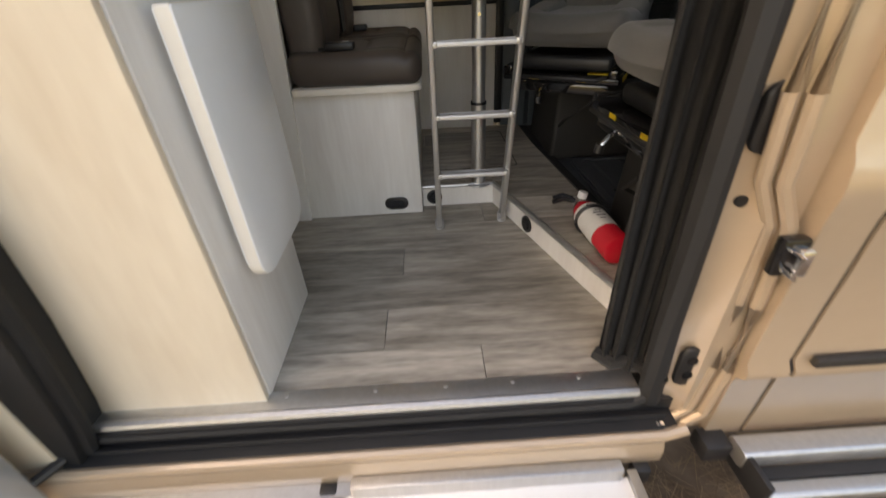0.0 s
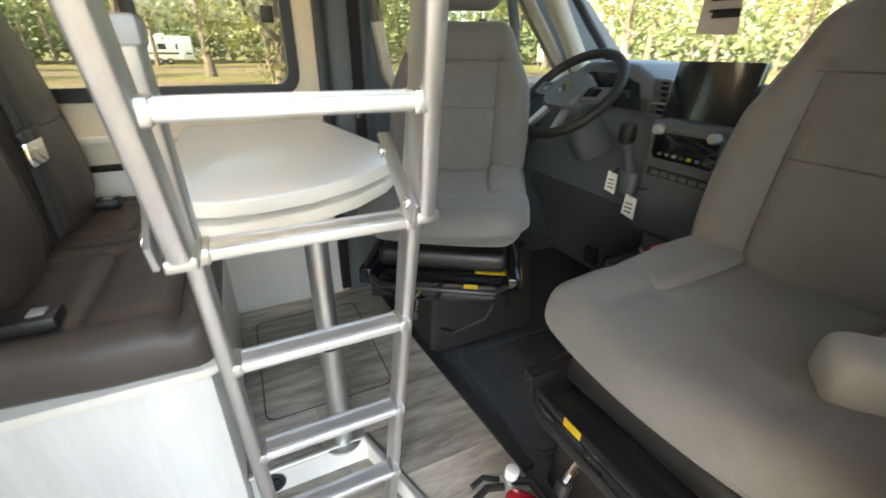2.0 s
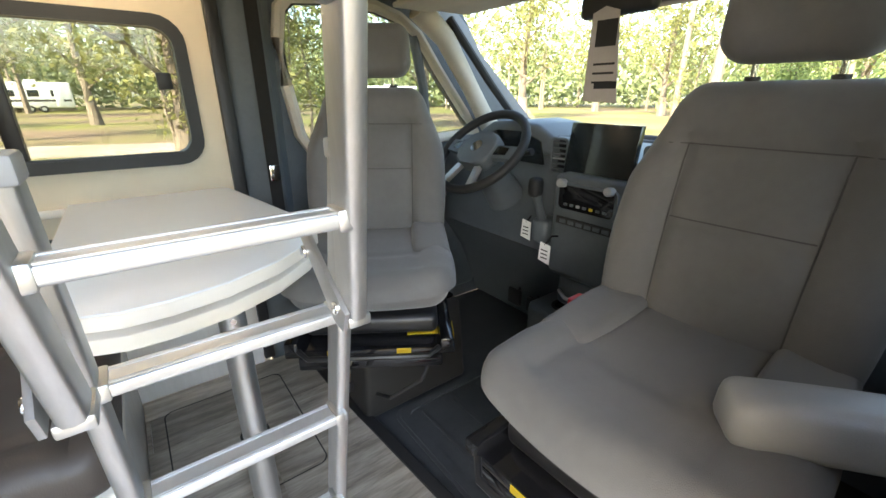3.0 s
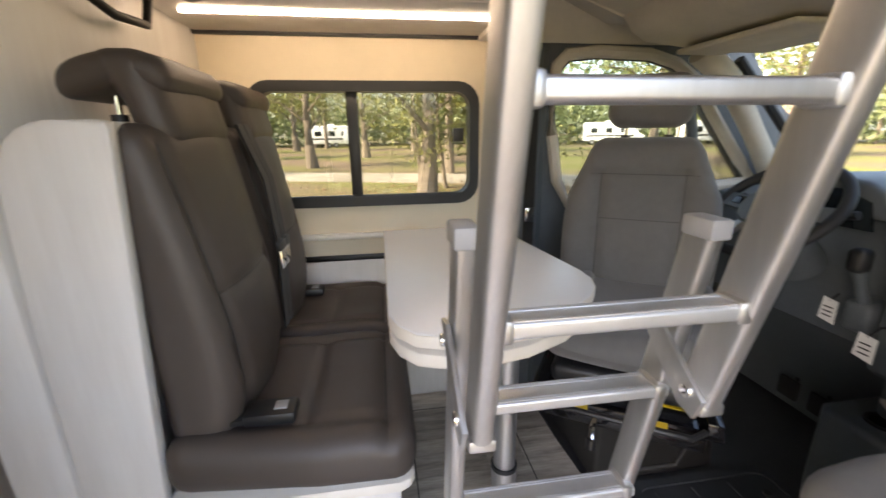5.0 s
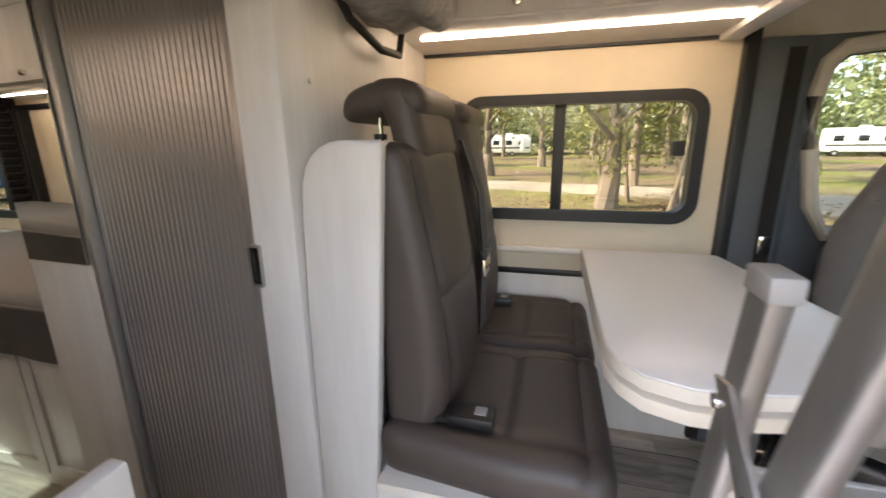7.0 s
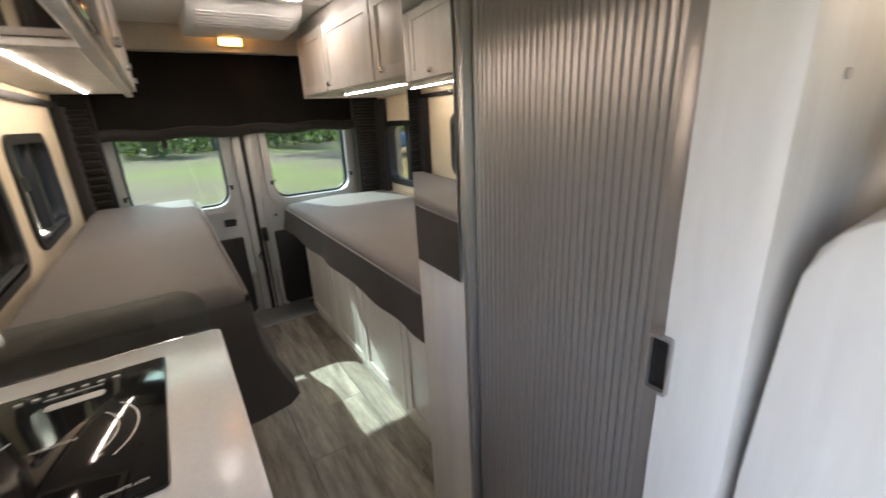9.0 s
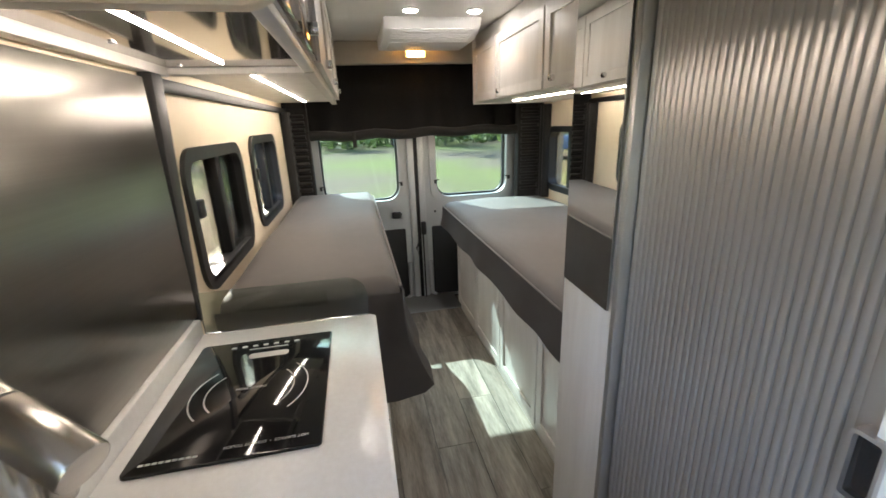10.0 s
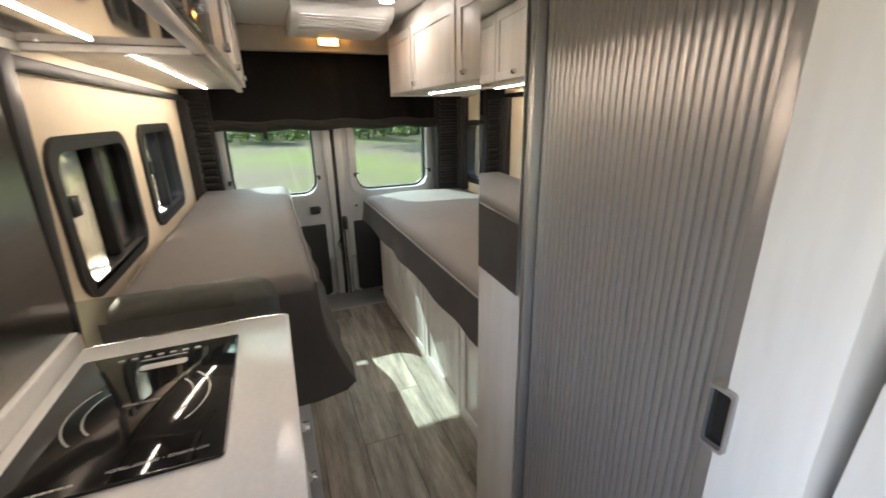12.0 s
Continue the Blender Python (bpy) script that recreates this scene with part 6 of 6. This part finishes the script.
def tree(name, label, height, spread, leaf, n, trunk_r, lean=0.0, bare=0.35, big=1.0):
    t = thing(name, label, "tree", (0, 0, 0))
    o = None
    tips = []
    pts, r = [], []
    for k in range(7):
        f = k / 6
        pts.append((lean * f * height + 0.15 * math.sin(f * 5 + height), 0.12 * math.sin(f * 4 + 1), f * height * 0.9))
        r.append(trunk_r * (1.25 if k == 0 else 1) * (1 - 0.8 * f))
    o = tube(pts, r, 9)
    for k in range(11):
        f = bare + (0.95 - bare) * k / 11
        base = Vector(pts[min(6, int(f * 6))]).lerp(Vector(pts[min(6, int(f * 6) + 1)]), f * 6 % 1)
        a = k * 2.4 + rng.random()
        ln = spread * (0.55 + 0.5 * rng.random()) * (1.15 - 0.6 * f)
        d = Vector((math.cos(a), math.sin(a), 0.35 + 0.4 * rng.random()))
        mid = base + d * ln * 0.5 + Vector((0, 0, 0.1 * ln))
        end = base + d * ln + Vector((0.2 * rng.uniform(-1, 1), 0.2 * rng.uniform(-1, 1), -0.05 * ln))
        o = tube([base, mid, end], [trunk_r * 0.38 * (1.1 - f), trunk_r * 0.24 * (1.1 - f), 0.012], 5, o)
        for q in range(3):
            s = mid.lerp(end, 0.3 * q)
            e2 = s + Vector((rng.uniform(-1, 1), rng.uniform(-1, 1), rng.uniform(0, 0.8))) * ln * 0.35
            o = tube([s, e2], [trunk_r * 0.12, 0.008], 4, o)
            tips.append((e2, ln * 0.33))
        tips.append((end, ln * 0.36))
        tips.append((mid, ln * 0.25))
    part("trunk", o, M["bark"], t, "grey brown bark")
    vs, fs = [], []
    for k in range(n):
        c, s = tips[rng.randrange(len(tips))]
        u = Vector((rng.gauss(0, 1), rng.gauss(0, 1), rng.gauss(0, 0.7))) * s * 0.75
        c = c + u
        size = big * rng.uniform(0.04, 0.085) * (1 + height / 16)
        a, b = Vector((rng.gauss(0, 1), rng.gauss(0, 1), rng.gauss(0, 1))).normalized(), Vector((rng.gauss(0, 1), rng.gauss(0, 1), rng.gauss(0, 1))).normalized()
        i0 = len(vs)
        vs += [c - a * size, c + b * size * 0.5, c + a * size, c - b * size * 0.5]
        fs.append((i0, i0 + 1, i0 + 2, i0 + 3))
    me = bpy.data.meshes.new("crown")
    me.from_pydata([tuple(v) for v in vs], [], fs)
    me.materials.append(M[leaf])
    c = new("crown", me)
    c.parent = t
    tagged(c, "loose spring foliage")
    return t


oak = tree("oak_tree", "spreading oak with sparse yellow-green spring leaves", 9, 4.2, "leaf", 6500, 0.30, 0.02, 0.25)
pine_t = tree("pine_tree", "tall straight pine with high dark crown", 17, 3.2, "pine", 6000, 0.22, 0.0, 0.5)
sap = tree("young_tree", "thin young tree with fresh green leaves", 6, 1.9, "leaf", 1100, 0.06, 0.04, 0.2)
shrub = tree("leafy_shrub", "dense bright green shrub by the road", 4.2, 2.4, "pine", 11000, 0.07, 0.03, 0.05)
SPOTS = {
    oak: [(-3.5, 24, 0.95, 40), (1.5, 12.5, 0.9, 200), (-14, 33, 1.1, 100), (9, 38, 1.2, 20), (26, 24, 1.2, 300), (34, 6, 1.1, 60), (-30, -10, 1.2, 10), (-33, 22, 1.1, 130), (14, 20, 1.0, 77), (-22, 44, 1.2, 15), (-9, 50, 1.25, 66), (6, 54, 1.3, 120), (18, 56, 1.3, 190), (33, 42, 1.2, 240), (45, 30, 1.3, 33), (50, 14, 1.3, 80), (52, 0, 1.3, 140), (48, -14, 1.2, 210), (40, 20, 1.2, 280), (-1, 34, 1.0, 310), (38, -8, 1.1, 25)],
    pine_t: [(14, 5.5, 0.8, 0), (18.5, 3.8, 0.75, 90), (30, 14, 1.0, 40), (24, -6, 1.0, 10), (36, -3, 1.1, 70), (3.4, 19, 0.9, 30), (7, 27, 1.0, 140), (4, 46, 1.1, 20), (-38, 4, 1.1, 50), (-40, 14, 1.2, 150), (-36, -18, 1.2, 250)],
    sap: [(2.9, 11.5, 0.9, 0), (3.5, 13.0, 1.0, 80), (4.4, 12.2, 0.85, 160), (2.2, 14.0, 1.0, 210), (5.3, 14.5, 0.9, 300), (-8, 20, 1.0, 20), (21, 9, 1.0, 50), (28, 1, 1.1, 190), (1.2, 12.6, 0.8, 260)],
    shrub: [(12.5, 0.2, 0.9, 0), (15.5, -2.0, 1.0, 80), (30, 8, 1.1, 40), (-35, 8, 1.0, 40), (-37, -6, 1.1, 100), (-36, 0, 1.0, 210), (-34, 14, 1.0, 300)],
}
for t, spots in SPOTS.items():
    for k, (x, y, s, a) in enumerate(spots):
        m = pose(x, y, GROUND - 0.03, 0, 0, a)
        if k == 0:
            t.matrix_basis = m
            t.scale = (s, s, s)
        else:
            c = copy_thing(t, m)
            c.scale = (s, s, s)
    tagged(t, group=t.name.split(".")[0] + " group")

# unseen large tree, added only to keep direct sun off the side door
tagged(tree("live_oak", "unseen broad tree added to shade the side of the van", 8.2, 2.5, "pine", 16000, 0.32, 0.0, 0.5, 2.0), "unseen broad tree added to shade the side of the van", "tree").matrix_basis = pose(-6.0, -3.6, GROUND - 0.03, 0, 0, 0)

# dark thicket beyond the lawn, one object
vs, fs = [], []
for k in range(11000):
    c = Vector((rng.uniform(-50, -36), rng.uniform(-30, 34), GROUND + abs(rng.gauss(0, 1)) * 2.6))
    s = rng.uniform(0.2, 0.5)
    u, w = Vector((rng.gauss(0, 1), rng.gauss(0, 1), rng.gauss(0, 1))).normalized(), Vector((rng.gauss(0, 1), rng.gauss(0, 1), rng.gauss(0, 1))).normalized()
    i0 = len(vs)
    vs += [tuple(c - u * s), tuple(c + w * s * 0.6), tuple(c + u * s), tuple(c - w * s * 0.6)]
    fs.append((i0, i0 + 1, i0 + 2, i0 + 3))
me = bpy.data.meshes.new("thicket")
me.from_pydata(vs, [], fs)
me.materials.append(M["pine"])
tagged(new("thicket", me), "dark green thicket beyond the lawn", "woods", kind="stuff")

# far woods all round, one object
vs, fs = [], []
for k in range(70000):
    a = rng.uniform(0, 2 * math.pi) if k < 34000 else rng.uniform(-0.6, 2.2)
    r = rng.uniform(66, 88)
    z = abs(rng.gauss(0, 1)) * (3.6 if k < 34000 else 7.5) + rng.uniform(0, 3.0)
    c = Vector((r * math.cos(a), r * math.sin(a), GROUND + min(z, 19 + 3 * math.sin(a * 23))))
    s = rng.uniform(0.25, 0.8)
    u, w = Vector((rng.gauss(0, 1), rng.gauss(0, 1), rng.gauss(0, 1))).normalized(), Vector((rng.gauss(0, 1), rng.gauss(0, 1), rng.gauss(0, 1))).normalized()
    i0 = len(vs)
    vs += [tuple(c - u * s), tuple(c + w * s * 0.6), tuple(c + u * s), tuple(c - w * s * 0.6)]
    fs.append((i0, i0 + 1, i0 + 2, i0 + 3))
me = bpy.data.meshes.new("far_woods")
me.from_pydata(vs, [], fs)
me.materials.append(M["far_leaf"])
tagged(new("far_woods", me), "distant woodland edge round the campground, haze painted into its green", "woods", kind="stuff")
o = None
o = bmesh.new()
for k in range(150):
    a, r = rng.uniform(0, 2 * math.pi), rng.uniform(58, 84)
    x, y, h = r * math.cos(a), r * math.sin(a), rng.uniform(6, 13)
    c = bmesh.ops.create_cone(o, cap_ends=False, segments=6, radius1=rng.uniform(0.12, 0.3), radius2=0.05, depth=h)
    bmesh.ops.translate(o, verts=c["verts"], vec=(x, y, GROUND + h / 2))
solid("far_trunks", o, M["bark"], "thin distant tree trunks along the woodland edge", "woods", kind="stuff")

# sandy road in front and a strip beyond the lawn
sand = shader("pale sand road", (0.34, 0.30, 0.23), 0.95, second=(0.20, 0.17, 0.12), grain=0.6, bump=0.5, fine=10)
solid("road", prism([(9, -60), (13.5, -60), (14.5, 2), (11, 16), (-30, 31), (-60, 34), (-60, 30), (-30, 27), (6, 14), (9.5, 4)], "z", GROUND - 0.02, GROUND + 0.012), sand, "pale sandy campground road", "road", kind="structure")


def trailer(x, y, a, ln, label, motor):
    t = thing("motorhome" if motor else "travel_trailer", label, "camper", m=pose(x, y, GROUND, 0, 0, a))
    part("body", box((-ln / 2, -1.2, 0.5), (ln / 2, 1.2, 3.0), 0.15, 3), M["white"], t, "white ribbed body")
    part("stripe", box((-ln / 2 + 0.2, -1.21, 1.1), (ln / 2 - 0.2, 1.21, 1.3), 0.01), M["pedestal"], t, "dark side stripe")
    for k in range(3):
        w = part("window", box((-ln / 2 + 0.8 + k * ln / 3.4, -1.22, 1.6), (-ln / 2 + 1.7 + k * ln / 3.4, 1.22, 2.25), 0.05), M["screen"], t)
    part("door", box((ln / 2 - 1.5, -1.225, 0.6), (ln / 2 - 0.85, -1.19, 2.4), 0.04), M["white"], t)
    for k in (-0.5, 0.5) if not motor else (-ln / 3, ln / 3):
        for s in (-1.1, 1.1):
            w = part("wheel", cyl((k, s - 0.12, 0.36), (k, s + 0.12, 0.36), 0.36, 20, soft=0.04), M["rubber"], t)
            part("rim", cyl((k, s - 0.13, 0.36), (k, s + 0.13, 0.36), 0.18, 16), M["alu"], w)
    part("roof_unit", box((-0.4, -0.35, 3.0), (0.5, 0.35, 3.25), 0.06), M["white"], t)
    if motor:
        part("cab", prism([(ln / 2 - 0.1, 0.5), (ln / 2 + 1.3, 0.5), (ln / 2 + 1.3, 1.2), (ln / 2 + 0.5, 1.5), (ln / 2 + 0.1, 2.2), (ln / 2 - 0.1, 2.2)], "y", -1.0, 1.0, 0.05), M["white"], t)
        part("windscreen", prism([(ln / 2 + 0.53, 1.5), (ln / 2 + 0.13, 2.15), (ln / 2 + 0.10, 2.15), (ln / 2 + 0.48, 1.5)], "y", -0.9, 0.9), M["screen"], t)
        part("overcab", box((ln / 2 - 0.2, -1.2, 2.2), (ln / 2 + 0.9, 1.2, 3.0), 0.2, 3), M["white"], t)
    return t


trailer(-6.5, 63, 8, 6.2, "white travel trailer parked under the trees", False)
trailer(32, 56, -20, 6.6, "white motorhome parked across the field", True)
trailer(42, 50, 10, 7.0, "white motorhome parked further along the field", True)
car = thing("parked_pickup", "blue pickup parked behind the van", "car", m=pose(-19, 11.6, GROUND, 0, 0, 60))
blue = shader("blue car paint", (0.06, 0.16, 0.33), 0.3, coat=0.6)
part("body", box((-2.4, -0.9, 0.45), (2.4, 0.9, 1.1), 0.12, 3), blue, car)
part("cabin", prism([(-0.7, 1.1), (1.3, 1.1), (0.8, 1.75), (-0.5, 1.75)], "y", -0.82, 0.82, 0.06), blue, car)
part("side_window", prism([(-0.5, 1.15), (1.05, 1.15), (0.7, 1.65), (-0.4, 1.65)], "y", -0.83, 0.83), M["screen"], car)
for x in (-1.5, 1.5):
    for y in (-0.85, 0.85):
        w = part("wheel", cyl((x, y - 0.12, 0.38), (x, y + 0.12, 0.38), 0.38, 20, soft=0.04), M["rubber"], car)
        part("rim", cyl((x, y - 0.13, 0.38), (x, y + 0.13, 0.38), 0.2, 16), M["alu"], w)

# fallen leaves under the young trees, one object
vs, fs = [], []
for k in range(5000):
    a, r = rng.uniform(0, 6.28), abs(rng.gauss(0, 1)) * 3.2
    c = Vector((3.6 + r * math.cos(a) * 1.3, 12.6 + r * math.sin(a) * 0.8, GROUND + rng.uniform(0.005, 0.05)))
    s = rng.uniform(0.03, 0.07)
    u, w = Vector((rng.gauss(0, 1), rng.gauss(0, 1), rng.gauss(0, 0.25))).normalized() * s, Vector((rng.gauss(0, 1), rng.gauss(0, 1), rng.gauss(0, 0.25))).normalized() * s * 0.7
    i0 = len(vs)
    vs += [tuple(c - u), tuple(c + w), tuple(c + u), tuple(c - w)]
    fs.append((i0, i0 + 1, i0 + 2, i0 + 3))
me = bpy.data.meshes.new("leaf_litter")
me.from_pydata(vs, [], fs)
me.materials.append(foliage("dry leaves", (0.12, 0.07, 0.04), (0.40, 0.27, 0.16)))
tagged(new("leaf_litter", me), "fallen brown leaves under the young trees", "litter", kind="stuff")

# bare earth beside the van
earth = shader("bare earth", (0.20, 0.145, 0.10), 0.95, second=(0.085, 0.058, 0.040), grain=5, bump=0.8, fine=25)
solid("ground_patch", prism([(4.5 * math.cos(q) * (1 + 0.12 * math.sin(5 * q)), -2.2 + 3.0 * math.sin(q) * (1 + 0.1 * math.sin(7 * q))) for q in np.linspace(0, 2 * math.pi, 60, endpoint=False)], "z", GROUND - 0.03, GROUND + 0.004), earth, "bare brown earth beside the parked van", "ground", kind="structure")

# pine straw by the door, one object
vs, fs = [], []
for k in range(16000):
    x, y = rng.uniform(-1.0, 2.4), rng.uniform(-1.4, 0.1)
    a, ln = rng.uniform(0, 6.28), rng.uniform(0.04, 0.12)
    dx, dy = math.cos(a) * ln, math.sin(a) * ln
    z, zz = GROUND + rng.uniform(0.004, 0.03), GROUND + rng.uniform(0.004, 0.03)
    i0 = len(vs)
    w = 0.0018
    vs += [(x, y, z), (x + dx, y + dy, zz), (x + dx - dy / ln * w, y + dy + dx / ln * w, zz), (x - dy / ln * w, y + dx / ln * w, z)]
    fs.append((i0, i0 + 1, i0 + 2, i0 + 3))
me = bpy.data.meshes.new("pine_straw")
me.from_pydata(vs, [], fs)
me.materials.append(foliage("dry straw", (0.10, 0.065, 0.04), (0.34, 0.24, 0.15)))
tagged(new("pine_straw", me), "dry brown pine straw on the ground by the van", "litter", kind="stuff")

# ---- floor planks ----
floor = tagged(new("floor"), "grey weathered wood-look vinyl plank floor", "floor", kind="structure")
HOME[floor.name] = Vector((0, 0, 0))


def clip(poly, a, b):
    """The part of a polygon on the left of the line from a to b."""
    out = []
    for i in range(len(poly)):
        p, q = poly[i - 1], poly[i]
        s = [(b[0] - a[0]) * (r[1] - a[1]) - (b[1] - a[1]) * (r[0] - a[0]) for r in (p, q)]
        if (s[0] >= 0) != (s[1] >= 0):
            k = s[0] / (s[0] - s[1])
            out.append((p[0] + k * (q[0] - p[0]), p[1] + k * (q[1] - p[1])))
        if s[1] >= 0:
            out.append(q)
    return out


def lay(area, z0, z1, x0, x1, y0, y1, starts, parent):
    k = 0
    y = y0
    while y < y1:
        x = x0 + starts[k % len(starts)]
        while x < x1:
            poly = [(x + 0.001, y + 0.001), (x + 1.219, y + 0.001), (x + 1.219, y + 0.171), (x + 0.001, y + 0.171)]
            for i in range(len(area)):
                if len(poly) > 2:
                    poly = clip(poly, area[i - 1], area[i])
            if len(poly) > 2:
                part("plank", prism(poly, "z", z0, z1, 0.0), M["plank"], parent, smooth=False)
            x += 1.22
        y += 0.172
        k += 1


lay([(-3.33, 0.062), (0.745, 0.062), (0.745, 0.14), (0.457, 1.036), (-3.33, 1.3)], -0.0115, 0.0, -6.0, 1.0, 0.01, 1.30, (0.2, 1.15, 0.72, 1.19, 0.60, 0.30, 0.9), floor)
lay([(0.146, 1.039), (0.457, 1.039), (0.457, FAR - 0.013), (0.146, FAR - 0.013)], 0.0885, 0.1, -3.0, 1.0, 0.01, FAR, (0.2, 1.15, 0.72, 0.5, 1.0, 0.30, 0.9), step)
lay([(0.4575, 1.039), (0.744, 0.145), (0.80, 0.145), (0.80, 0.75), (0.722, FAR - 0.013), (0.4575, FAR - 0.013)], 0.0885, 0.1, -3.0, 1.0, 0.01, FAR, (0.2, 1.15, 0.72, 0.5, 1.0, 0.30, 0.9), step)
